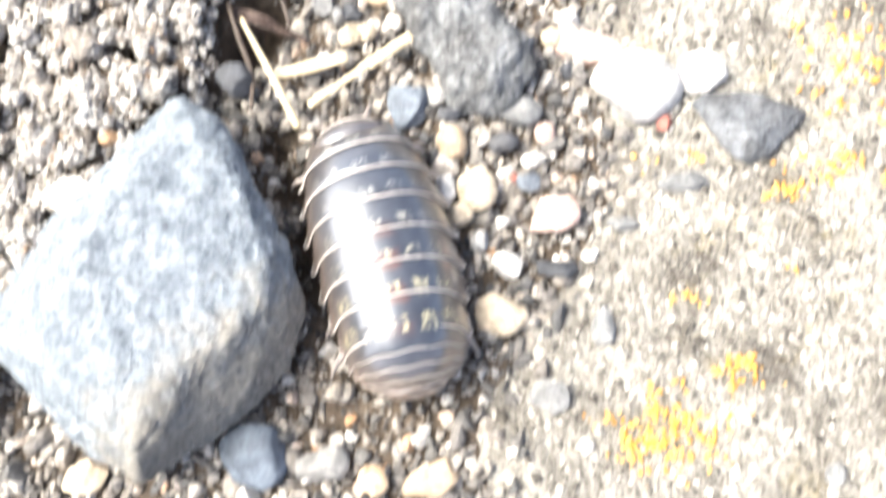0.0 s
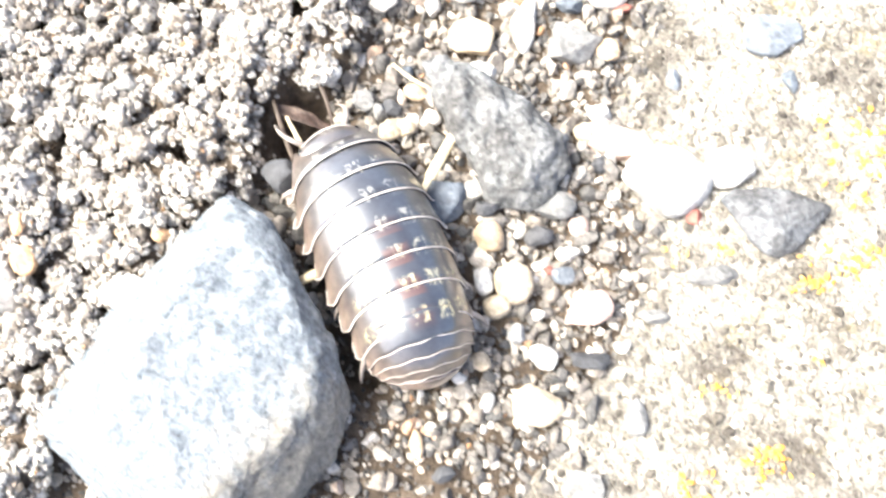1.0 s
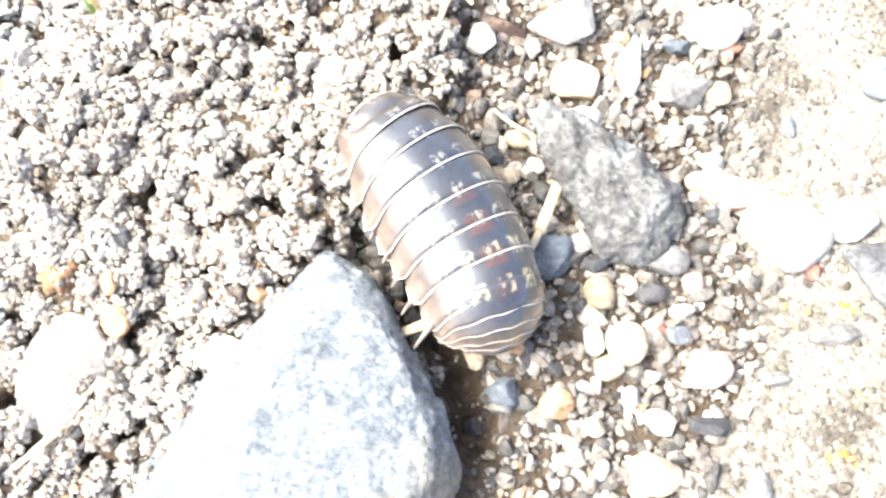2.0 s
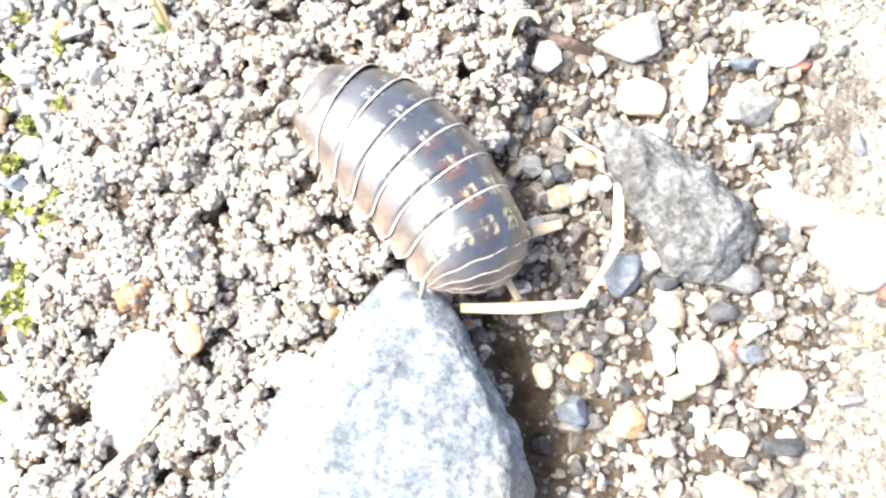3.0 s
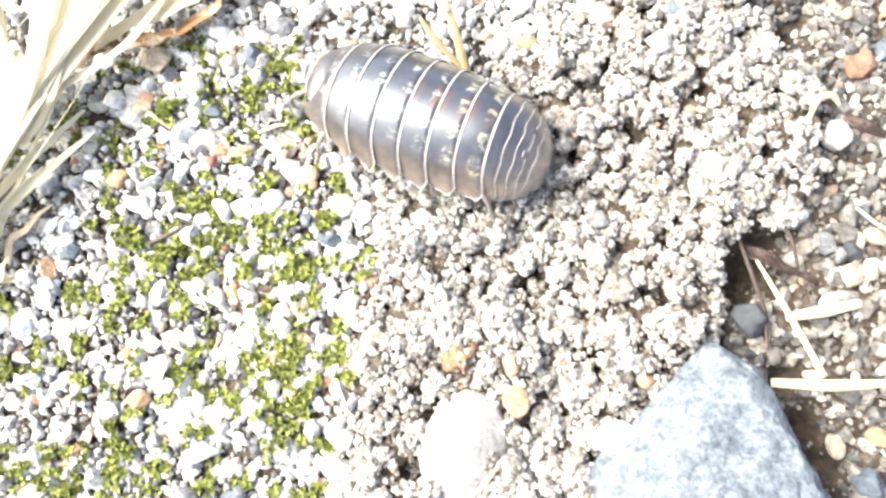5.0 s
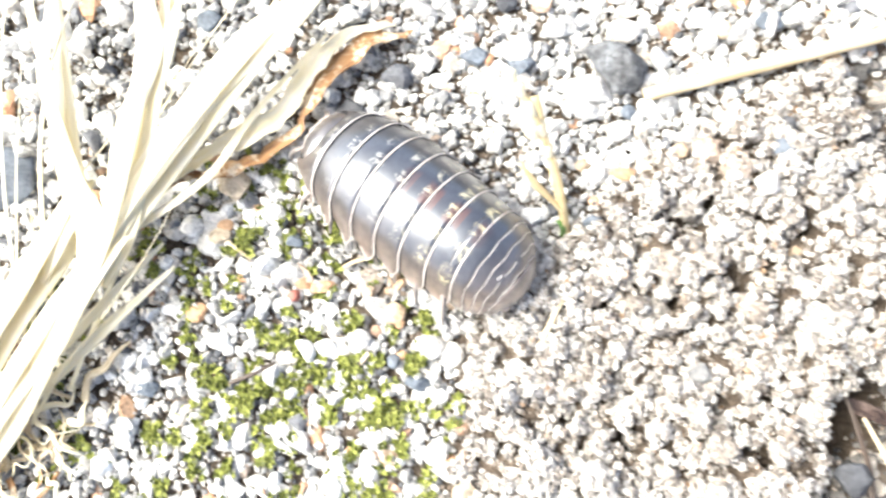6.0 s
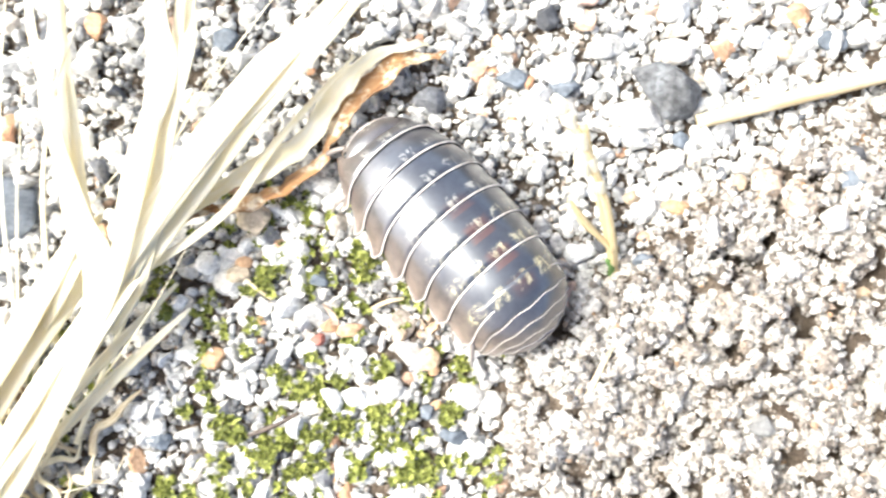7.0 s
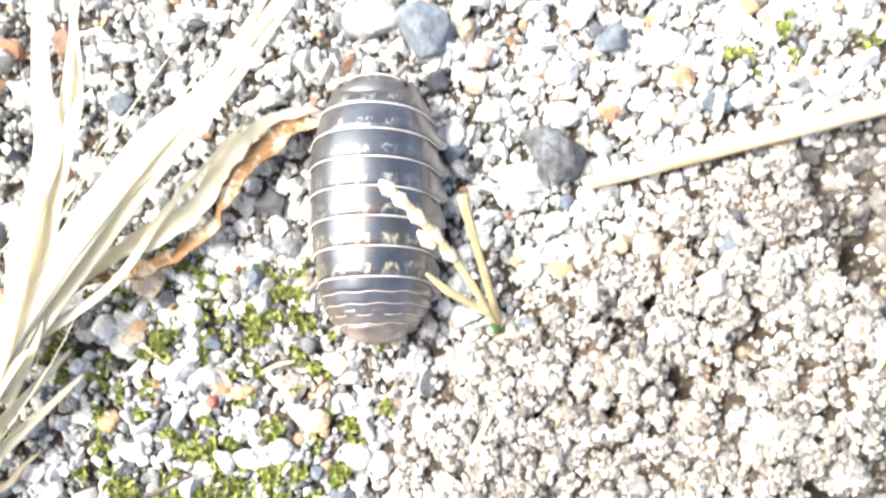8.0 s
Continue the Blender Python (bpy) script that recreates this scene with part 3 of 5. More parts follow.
pebble(9.12, 5.02, 2.36, 1.96, 11, "white")
pebble(12.48, 5.71, 1.39, 1.24, 1, "white")
pebble(6.70, 7.27, 1.97, 1.06, -14, "pink")
pebble(10.43, 3.13, 0.54, 0.48, 1, "red")
pebble(4.96, -1.68, 1.31, 1.03, 26, "pink")
pebble(1.30, -0.48, 1.02, 1.14, 21, "cream")
pebble(0.00, 1.81, 0.80, 0.92, 1, "tan")
pebble(2.44, -6.52, 1.35, 1.06, 1, "cream")
pebble(-2.20, 3.85, 1.10, 1.39, 1, "slate")
pebble(3.30, 3.53, 1.11, 0.88, 11, "grey")
pebble(-0.81, 4.33, 0.58, 0.58, 1, "white")
pebble(-0.10, 3.30, 0.58, 0.52, 1, "dark")
pebble(4.00, 1.09, 0.63, 0.40, 11, "white")
pebble(3.85, 0.01, 0.69, 0.52, 1, "slate")
pebble(3.14, 0.19, 0.34, 0.34, 1, "red")
pebble(-0.25, -0.38, 0.57, 0.79, 11, "white")
pebble(1.46, -3.03, 0.51, 0.51, 1, "white")
pebble(2.93, -4.25, 0.68, 0.62, 1, "white")
pebble(0.47, -1.65, 0.71, 0.71, 1, "cream")
pebble(2.58, 2.02, 0.72, 0.72, 1, "dark")
pebble(4.59, 2.51, 0.52, 0.58, 1, "pink")
pebble(11.34, 0.05, 1.34, 0.60, 11, "grey")
pebble(8.45, -2.02, 0.81, 0.44, 1, "grey")
pebble(14.99, 13.33, 1.67, 1.27, 1, "slate")
pebble(-17.38, -1.73, 1.10, 0.87, 11, "white", 0.5)
pebble(9.76, 10.67, 0.47, 0.63, 1, "slate")
pebble(5.15, -4.33, 1.14, 0.43, 1, "dark")
pebble(-5.29, 8.72, 0.60, 0.54, 1, "dark")
pebble(-6.73, 9.00, 0.75, 0.60, 1, "grey")
pebble(-3.98, 9.64, 0.67, 0.46, -19, "tan")
pebble(-5.30, 7.46, 0.96, 0.60, 31, "cream")
pebble(4.85, -10.26, 1.13, 0.90, 31, "grey")
pebble(-1.99, -9.89, 0.66, 0.41, 1, "dark")
pebble(0.07, -6.43, 0.36, 0.55, -19, "white")
pebble(-3.39, -8.47, 0.39, 0.72, 11, "tan")
pebble(-8.68, -13.26, 1.71, 1.45, 11, "slate")
pebble(-5.51, -13.45, 1.19, 0.92, 1, "grey")
pebble(-0.43, -14.07, 1.57, 0.79, 26, "tan")
pebble(-3.20, -14.13, 0.79, 0.66, 1, "tan")
pebble(-16.05, -14.32, 1.09, 0.76, 31, "cream")
pebble(17.53, -13.44, 0.52, 0.58, 1, "grey")
pebble(6.41, -12.45, 0.37, 0.37, 1, "white")
pebble(7.15, -7.07, 0.67, 1.07, 1, "grey")
pebble(-5.92, 15.06, 0.85, 0.85, 1, "white")
pebble(6.09, 15.97, 1.58, 1.26, 1, "white")
pebble(4.29, 14.90, 0.80, 0.46, 1, "slate")
pebble(7.24, 14.87, 0.63, 0.25, 11, "red")
pebble(7.15, 16.58, 1.02, 1.02, 1, "white")
pebble(-0.87, 12.88, 1.43, 1.14, 1, "cream")
pebble(-0.44, 11.03, 0.82, 0.41, -14, "white")
pebble(1.77, 13.79, 0.73, 1.82, -7, "white")
pebble(4.23, 12.59, 1.67, 1.36, 1, "grey")
pebble(6.32, 12.33, 0.67, 0.67, 1, "tan")
pebble(-2.04, -3.50, 0.82, 0.77, 1, "orange")
pebble(-4.42, 7.62, 0.57, 0.51, 1, "cream")
pebble(-3.01, 8.30, 0.52, 0.46, 1, "white")
pebble(4.97, 7.60, 0.59, 0.53, 1, "cream")
pebble(5.57, 8.74, 0.53, 0.47, 1, "white")
pebble(-4.49, 10.85, 0.47, 0.41, 1, "slate")
pebble(15.87, 10.79, 0.45, 0.78, 1, "slate")
pebble(5.76, 5.85, 0.52, 0.47, 1, "dark")
pebble(-22.39, -0.37, 0.70, 0.81, 1, "orange")
pebble(-4.05, -0.70, 0.69, 0.55, 2, "orange")
pebble(-4.59, -2.91, 0.96, 0.76, 2, "slate")
pebble(2.57, -4.09, 0.57, 0.57, 2, "white")
pebble(-6.42, 6.02, 0.61, 0.44, 32, "white")
pebble(5.92, 8.66, 0.61, 0.61, 2, "white")
pebble(-5.82, 8.61, 0.52, 0.52, 2, "grey")
pebble(-29.68, 2.21, 0.67, 0.61, 2, "cream")
pebble(-26.26, 3.05, 0.81, 0.63, 2, "cream")
pebble(-19.90, 9.44, 0.63, 0.80, 2, "white")
pebble(-5.77, -4.62, 0.60, 0.49, 2, "dark")
pebble(-0.29, -4.44, 0.56, 0.50, 2, "cream")
pebble(-5.92, -1.24, 0.49, 0.71, 12, "cream")
pebble(-38.01, 17.34, 0.61, 0.75, 3, "slate")
pebble(-31.54, 15.90, 0.52, 0.45, 3, "orange")
pebble(-43.01, 16.65, 0.78, 0.78, 3, "cream")
pebble(-33.85, 8.36, 0.40, 0.43, 3, "slate")
pebble(-33.46, 8.65, 0.31, 0.25, 3, "orange")
pebble(-33.78, 10.30, 0.31, 0.31, 3, "orange")
pebble(-38.98, 11.93, 0.46, 0.40, 3, "orange")
pebble(-10.64, 4.68, 1.11, 0.94, 3, "dark", 0.7)
pebble(-3.12, 20.33, 0.86, 0.69, 3, "slate")
pebble(-4.52, 19.46, 1.02, 1.02, 3, "brown")
pebble(-36.06, -6.17, 0.77, 0.55, 3, "slate")
pebble(-38.45, -6.22, 0.81, 0.63, 3, "grey")
pebble(-41.33, -1.72, 0.71, 0.51, 3, "orange")
pebble(-33.68, -0.66, 0.42, 0.42, 3, "orange")
pebble(-22.76, 1.34, 0.44, 0.56, 3, "orange")
pebble(-44.23, 9.86, 0.62, 0.55, 3, "orange")
pebble(-30.98, -4.16, 0.76, 0.59, 3, "white")
pebble(-22.92, 19.07, 0.71, 0.39, 3, "orange")
pebble(-16.02, 1.12, 0.50, 0.39, 3, "orange")
pebble(-30.56, 30.74, 1.35, 1.64, 25, "slate")
pebble(-33.51, 31.13, 1.51, 1.06, 5, "white")
pebble(-29.77, 28.26, 0.59, 0.73, 5, "dark")
pebble(-28.55, 30.90, 0.48, 0.66, 5, "tan")
pebble(-37.55, 21.26, 1.01, 0.93, 25, "dark")
pebble(-25.11, 23.50, 1.42, 0.80, -5, "white")
pebble(-22.79, 22.39, 0.51, 0.43, 5, "slate")
pebble(-15.21, 20.83, 0.82, 0.73, 25, "slate")
pebble(-14.85, 22.18, 0.53, 0.53, 5, "dark")
pebble(-28.73, 24.51, 0.80, 0.63, 5, "slate")
pebble(-15.53, 28.17, 0.91, 0.61, 5, "slate")
pebble(-18.17, 27.38, 0.59, 0.53, 5, "cream")
pebble(-24.95, 19.38, 0.50, 0.42, 5, "tan")
pebble(-20.15, 20.34, 0.43, 0.43, 5, "tan")
pebble(-15.94, 18.87, 0.72, 0.64, 5, "white")
pebble(-18.65, 9.23, 0.70, 0.56, 5, "grey")
pebble(-23.27, 21.36, 0.71, 0.56, 5, "white")
pebble(-19.79, 21.36, 0.63, 0.51, 5, "white")
pebble(-43.45, 14.56, 0.45, 0.36, 5, "orange")
pebble(-39.71, 14.10, 0.52, 0.44, 5, "slate")
pebble(-39.01, 17.80, 0.35, 0.29, 5, "red")
pebble(-34.96, 14.31, 0.45, 0.51, 5, "grey")
pebble(-33.77, 13.64, 0.51, 0.45, 5, "white")
pebble(-32.08, 9.19, 0.79, 0.62, 5, "white")
pebble(-34.17, 10.75, 0.71, 0.57, 5, "tan")
pebble(-27.64, 8.55, 0.68, 0.55, 5, "white")
pebble(-45.79, 25.68, 0.78, 0.63, 5, "slate")
pebble(-48.99, 28.45, 0.82, 0.98, 25, "brown")
pebble(-42.53, 30.15, 0.63, 0.38, 5, "dark")
pebble(-18.49, 30.75, 1.37, 0.91, 5, "white")
pebble(-21.07, 31.00, 0.91, 0.84, 5, "slate")
pebble(-26.29, 16.90, 0.61, 0.56, 5, "dark")
pebble(-27.48, 14.59, 0.43, 0.49, 5, "pink")
pebble(-24.44, 16.31, 0.50, 0.50, 5, "slate")
pebble(-26.92, 26.70, 0.72, 0.58, 5, "white")
pebble(-27.72, 29.61, 0.77, 0.71, 5, "pink")
pebble(-12.24, 26.10, 0.61, 0.49, 5, "tan")
pebble(-40.86, 15.39, 0.64, 0.58, 5, "white")
pebble(-39.36, 11.24, 0.41, 0.35, 5, "red")
pebble(-23.24, 26.99, 0.87, 0.73, 5, "white")
pebble(-22.91, 14.32, 0.71, 0.38, 5, "grey")
pebble(-13.87, 15.75, 0.46, 0.40, 5, "tan")
pebble(-55.18, 16.07, 1.77, 1.61, 15, "slate")
pebble(-31.26, 24.86, 0.76, 0.54, 5, "slate")
pebble(-27.91, 14.27, 0.39, 0.61, 5, "pink")
pebble(-43.46, 16.71, 0.71, 0.77, 5, "cream")
pebble(-53.75, 0.68, 0.63, 0.44, 5, "slate")
pebble(-53.71, 7.27, 0.63, 0.38, 5, "brown")
pebble(-46.33, 5.75, 0.59, 0.47, 5, "slate")
pebble(-43.69, 13.91, 0.70, 0.58, 5, "cream")
pebble(-32.51, 7.34, 0.73, 0.45, 5, "slate")
pebble(-35.75, 9.24, 0.67, 0.56, 5, "white")


# ---- straws, twigs, grass ----
def tube(points, widths, thick=0.6, sides=8, twist=0.0, fold=0.0):
    """A tapered stalk or folded blade along smooth points; widths are half-widths. UV runs round and along it."""
    pts = [Vector(p) for p in points]
    fine = []
    for i in range(len(pts) - 1):
        p0, p1, p2, p3 = pts[max(i - 1, 0)], pts[i], pts[i + 1], pts[min(i + 2, len(pts) - 1)]
        for k in range(6):
            t = k / 6
            fine.append(0.5 * (2 * p1 + (p2 - p0) * t + (2 * p0 - 5 * p1 + 4 * p2 - p3) * t * t + (3 * p1 - p0 - 3 * p2 + p3) * t ** 3))
    fine.append(pts[-1])
    bm = bmesh.new()
    uv = bm.loops.layers.uv.new("UVMap")
    rings, n = [], len(fine)
    for i, p in enumerate(fine):
        d = (fine[min(i + 1, n - 1)] - fine[max(i - 1, 0)]).normalized()
        across = d.cross(Vector((0, 0, 1)))
        across = across.normalized() if across.length > 1e-3 else Vector((1, 0, 0))
        up = across.cross(d)
        w = float(np.interp(i / (n - 1), np.linspace(0, 1, len(widths)), widths))
        a0 = twist * i / (n - 1)
        ring = []
        for s in range(sides):
            a = 2 * math.pi * s / sides
            u, h = math.cos(a) * w, math.sin(a) * w * thick + fold * abs(math.cos(a)) * w
            u, h = u * math.cos(a0) - h * math.sin(a0), u * math.sin(a0) + h * math.cos(a0)
            ring.append(bm.verts.new(p + across * u + up * h))
        rings.append(ring)
    for i in range(n - 1):
        for s in range(sides):
            f = bm.faces.new((rings[i][s], rings[i][(s + 1) % sides], rings[i + 1][(s + 1) % sides], rings[i + 1][s]))
            for loop, (a, b) in zip(f.loops, ((s, i), (s + 1, i), (s + 1, i + 1), (s, i + 1))):
                loop[uv].uv = (a / sides, b / 6)
    bm.faces.new(list(reversed(rings[0])))
    bm.faces.new(rings[-1])
    bmesh.ops.recalc_face_normals(bm, faces=bm.faces)
    return bm


def crumple(bm, size, per_mm=1.0):
    """Crinkle a dry leaf."""
    for v in bm.verts:
        v.co += size * noise.noise_vector(v.co * per_mm) + 0.45 * size * noise.noise_vector(v.co * per_mm * 2.7)
    return bm


def stalk(name, points, widths, material, label, category="straw", thick=0.6, fold=0.0, twist=0.0):
    return tagged(part(name, tube(points, widths, thick, 10, twist, fold), material), label, category)


stalk("straw", [(-10.5, 7.7, 0.3), (-8.9, 4.9, 0.5), (-7.3, 2.0, 0.6)], (0.09, 0.17, 0.18), MAT_STRAW, "thin pale straw lying across the gap")
stalk("straw", [(-8.9, 4.9, -0.1), (-7.0, 5.4, 0.0), (-5.2, 5.9, 0.1)], (0.2, 0.34, 0.22), MAT_STRAW, "short split piece of pale straw", thick=0.35)
bent = holder("bent_straw", "pale straw broken twice across the pebbles", "straw")
near_stem = part("stem", tube([(-10.0, 1.5, 0.9), (-7.0, 1.6, 0.85), (-4.4, 1.9, 0.7)], (0.22, 0.3, 0.2), 0.4, 10), MAT_STRAW, bent)
mid_stem = part("stem", tube([(-4.4, 1.8, 0.7), (-3.4, 3.4, 0.6), (-2.6, 4.8, 0.5)], (0.22, 0.15, 0.2), 0.5, 10), MAT_STRAW, bent)
far_stem = part("stem", tube([(-2.6, 4.7, 0.5), (-2.5, 6.3, 0.3), (-2.4, 8.0, 0.1)], (0.3, 0.27, 0.26), 0.4, 10), MAT_STRAW, bent)
stalk("twig", [(-11.3, 8.7, 0.1), (-10.6, 6.8, 0.1), (-9.9, 5.0, -0.2), (-9.8, 3.2, -0.2)], (0.1, 0.14, 0.13, 0.1), MAT_TWIG, "thin dark dead twig in the hollow", "twig")
stalk("twig", [(-9.3, 10.3, 0.2), (-8.6, 8.9, 0.0), (-8.2, 7.6, -0.3)], (0.08, 0.12, 0.08), MAT_TWIG, "thin dark dead twig in the hollow", "twig")
scrap = part("dead_leaf", crumple(tube([(-11.3, 8.5, -0.3), (-9.9, 7.9, -0.2), (-8.6, 7.5, -0.4), (-7.3, 6.8, -0.3)], (0.15, 0.4, 0.45, 0.3, 0.12), 0.15, 12, 0.4, 0.3), 0.22, 0.9), MAT_DULL)
tagged(scrap, "brown shrivelled leaf scrap in the hollow", "dead leaf")
stalk("long_straw", [(-22.1, 23.35, 0.1), (-17.0, 25.1, 0.35), (-10.0, 27.5, 0.6), (-2.0, 30.3, 0.5), (4.0, 32.0, 0.3)], (0.36, 0.40, 0.42, 0.4, 0.36), MAT_STRAW,
      "long smooth yellow straw lying on the gravel", thick=0.8)
stalk("dead_leaf", [(-5.8, 15.9, 0.0), (-4.9, 15.4, 0.1), (-3.6, 15.0, -0.1)], (0.2, 0.4, 0.2), MAT_DULL, "rusty brown leaf scrap among pebbles", "dead leaf", 0.15, 0.3)
stalk("straw", [(-8.0, 15.3, 0.9), (-7.6, 16.3, 1.2), (-6.8, 16.6, 1.0), (-6.4, 16.2, 0.8)], (0.12, 0.2, 0.2, 0.1), MAT_STRAW, "small curled pale straw on the soil")
stalk("twig", [(-42.2, 6.4, -0.1), (-41.0, 7.0, 0.1), (-39.9, 7.7, 0.0)], (0.08, 0.13, 0.08), MAT_TWIG, "dark splinter lying among moss and gravel", "twig")
stalk("straw", [(-25.3, 13.0, 1.1), (-26.0, 11.4, 1.3), (-26.7, 9.6, 0.9)], (0.06, 0.13, 0.16), MAT_STRAW, "thin pale splinter on the crumbly soil")
stalk("straw", [(-43.6, 14.0, -0.1), (-42.7, 13.4, 0.0), (-41.9, 12.9, -0.2)], (0.08, 0.1, 0.06), MAT_STRAW, "thin grey straw shred in the gravel")
stalk("straw", [(-37.0, 12.9, 0.0), (-36.2, 13.3, 0.1), (-35.5, 13.5, 0.0)], (0.08, 0.12, 0.06), MAT_STRAW, "short straw shred in the gravel")
stalk("straw", [(-27.0, -7.5, 0.9), (-24.6, -5.4, 1.3), (-23.0, -3.4, 1.6)], (0.14, 0.18, 0.1), MAT_STRAW, "pale straw lying against the white stone")
stalk("straw", [(-3.0, 9.6, -0.3), (-4.2, 10.2, -0.2), (-5.2, 11.0, -0.2)], (0.06, 0.12, 0.08), MAT_STRAW, "small splinter of straw on the pebbles")

# the dry seedling whose spike the animal lifts on its back as it passes
SPIKE = ((-0.1, 0.0, -0.2), (-0.95, 1.2, 1.5), (-2.4, 2.9, 3.2), (-4.1, 4.4, 4.6), (-5.3, 5.3, 5.2), (-6.3, 5.8, 5.5))
SPIKELETS = ((-2.6, 3.1, 3.5, 0.4), (-3.3, 3.8, 4.1, 0.45), (-4.1, 4.4, 4.7, 0.45), (-4.9, 5.0, 5.1, 0.42), (-5.5, 5.4, 5.4, 0.36), (-3.6, 3.5, 4.2, 0.4))
seedling = holder("dry_seedling", "small dried grass seedling with pale spikelets", "grass", at=(-25.5, 15.5, 0))
part("stem", tube([(0, 0, -0.3), (-0.7, 1.8, 0.9), (-1.6, 4.0, 2.0), (-2.5, 6.3, 3.1)], (0.24, 0.2, 0.2, 0.26), 0.5, 8, 0.0, 0.1), MAT_SEED, seedling)
part("shoot", tube([(-0.2, 0.1, -0.2), (-0.35, 0.4, 0.5), (-0.7, 0.6, 0.9)], (0.22, 0.22, 0.08), 0.7, 8), MAT_GREEN, seedling, "small green living shoot")
spike = part("spike", tube(SPIKE, (0.2, 0.18, 0.18, 0.22, 0.2, 0.08), 0.5, 8, 0.0, 0.1), MAT_SEED, seedling)
part("side_blade", tube([(-0.8, 1.0, 1.3), (-1.9, 1.4, 1.9), (-2.9, 1.8, 2.5), (-3.9, 2.4, 3.2)], (0.15, 0.15, 0.22, 0.07), 0.5, 8), MAT_SEED, spike)
for x, y, z, r in SPIKELETS:
    part("spikelet", tube([(x, y, z), (x - r, y + 0.7 * r, z + 0.35 * r), (x - 2.1 * r, y + 1.6 * r, z + 0.5 * r)], (0.12, 0.36, 0.06), 0.6, 8), MAT_GRASS, spike)


def grass_tuft():
    tuft = holder("dry_grass_tuft", "bleached dry grass tuft lying over the gravel", "grass", at=(-51, 5, 0))
    o = Vector((-51, 5, 0))
    rng = random.Random(7)
    lines = (
        (6, 0.56, ((-54.6, 0.5, 0.4), (-52.6, 3.8, 1.4), (-50.7, 7.4, 2.2), (-48.9, 10.8, 2.7), (-47.6, 13.3, 3.0))),
        (6, 0.46, ((-49.0, 10.4, 2.6), (-47.6, 13.2, 3.0), (-45.1, 18.0, 3.2), (-41.9, 22.6, 3.3), (-40.0, 25.8, 3.2), (-36.5, 31.5, 3.0))),
        (4, 0.45, ((-48.8, 10.8, 2.6), (-47.7, 13.4, 3.0), (-47.1, 18.1, 3.6), (-46.6, 22.7, 3.9), (-47.1, 25.4, 4.0), (-48.0, 32.0, 4.0))),
        (4, 0.45, ((-49.2, 10.4, 2.4), (-48.9, 13.6, 2.9), (-50.2, 15.8, 3.2), (-51.9, 20.5, 3.5), (-52.8, 24.8, 3.6), (-54.0, 31.0, 3.6))),
        (6, 0.52, ((-57.2, 1.6, 0.3), (-55.2, 5.2, 1.1), (-53.0, 9.2, 1.8), (-51.2, 12.6, 2.3), (-50.0, 15.4, 2.6))),
        (2, 0.30, ((-53.0, 3.4, 1.0), (-50.0, 7.0, 1.6), (-47.6, 9.8, 1.8), (-45.4, 12.6, 1.4))),
        (1, 0.22, ((-47.6, 13.6, 2.4), (-44.6, 16.9, 2.0), (-42.6, 20.6, 1.8), (-39.2, 25.0, 1.6))),
    )
    for count, width, line in lines:
        for k in range(count):
            sx, sy, sz = rng.uniform(-1, 1), rng.uniform(-0.6, 0.6), rng.uniform(-0.4, 0.5)
            pts = [Vector(p) - o + Vector((sx * (0.35 + 0.1 * i), sy, max(sz, -0.8 if i else 0) + 0.15 * i * rng.uniform(-1, 1))) + Vector((rng.uniform(-0.3, 0.3), 0, 0)) for i, p in enumerate(line)]
            w = width * rng.uniform(0.7, 1.25)
            part("blade", tube(pts, (w * 0.8, w, w * 1.05, w, w * 0.7, 0.08), 0.18, 10, rng.uniform(-0.6, 0.6), 0.12), MAT_GRASS, tuft)
    for k in range(12):
        x, y = rng.uniform(-3, 1), rng.uniform(-2, 4)
        reach, turn = rng.uniform(8, 26), math.atan2(1, rng.choice((-0.05, 0.5, 0.6, 0.68)) + rng.uniform(-0.05, 0.05))
        bend = rng.uniform(-1.5, 1.5)
        pts = []
        for q in np.linspace(0, 1, 6):
            pts.append((x + reach * q * math.cos(turn) + bend * math.sin(3 * q), y + reach * q * math.sin(turn), 0.3 + 3.2 * math.sin(1.5 * q) * min(1, reach / 16) + 0.2 * math.sin(7 * q + k)))
        w = rng.uniform(0.05, 0.16)
        part("blade", tube(pts, (w, w, w, w * 0.8, w * 0.6, 0.03), 0.35, 6, rng.uniform(-1, 1), 0.25), MAT_GRASS, tuft)
    for k in range(64):
        a, r = rng.uniform(0, 2 * math.pi), rng.uniform(1.2, 4.2)
        c = Vector((rng.uniform(-4.0, 1.6), rng.uniform(-4.6, 1.6), 0))
        bend, lift = rng.uniform(-0.9, 0.9), rng.uniform(0.2, 1.4)
        pts = []
        for q in np.linspace(0, 1, 5):
            side = bend * math.sin(q * 2.6) + 0.25 * math.sin(q * 9 + k)
            pts.append(c + Vector((r * q * math.cos(a) - side * math.sin(a), r * q * math.sin(a) + side * math.cos(a), 0.1 + lift * math.sin(q * 2.4))))
        w = rng.uniform(0.05, 0.22)
        part("root_blade", tube(pts, (w, w, w * 0.8, 0.04), 0.35, 6, rng.uniform(-1, 1), 0.2), MAT_GRASS if k % 3 == 0 else MAT_BROWN if k % 4 == 1 else MAT_STRAW, tuft)
    return tuft


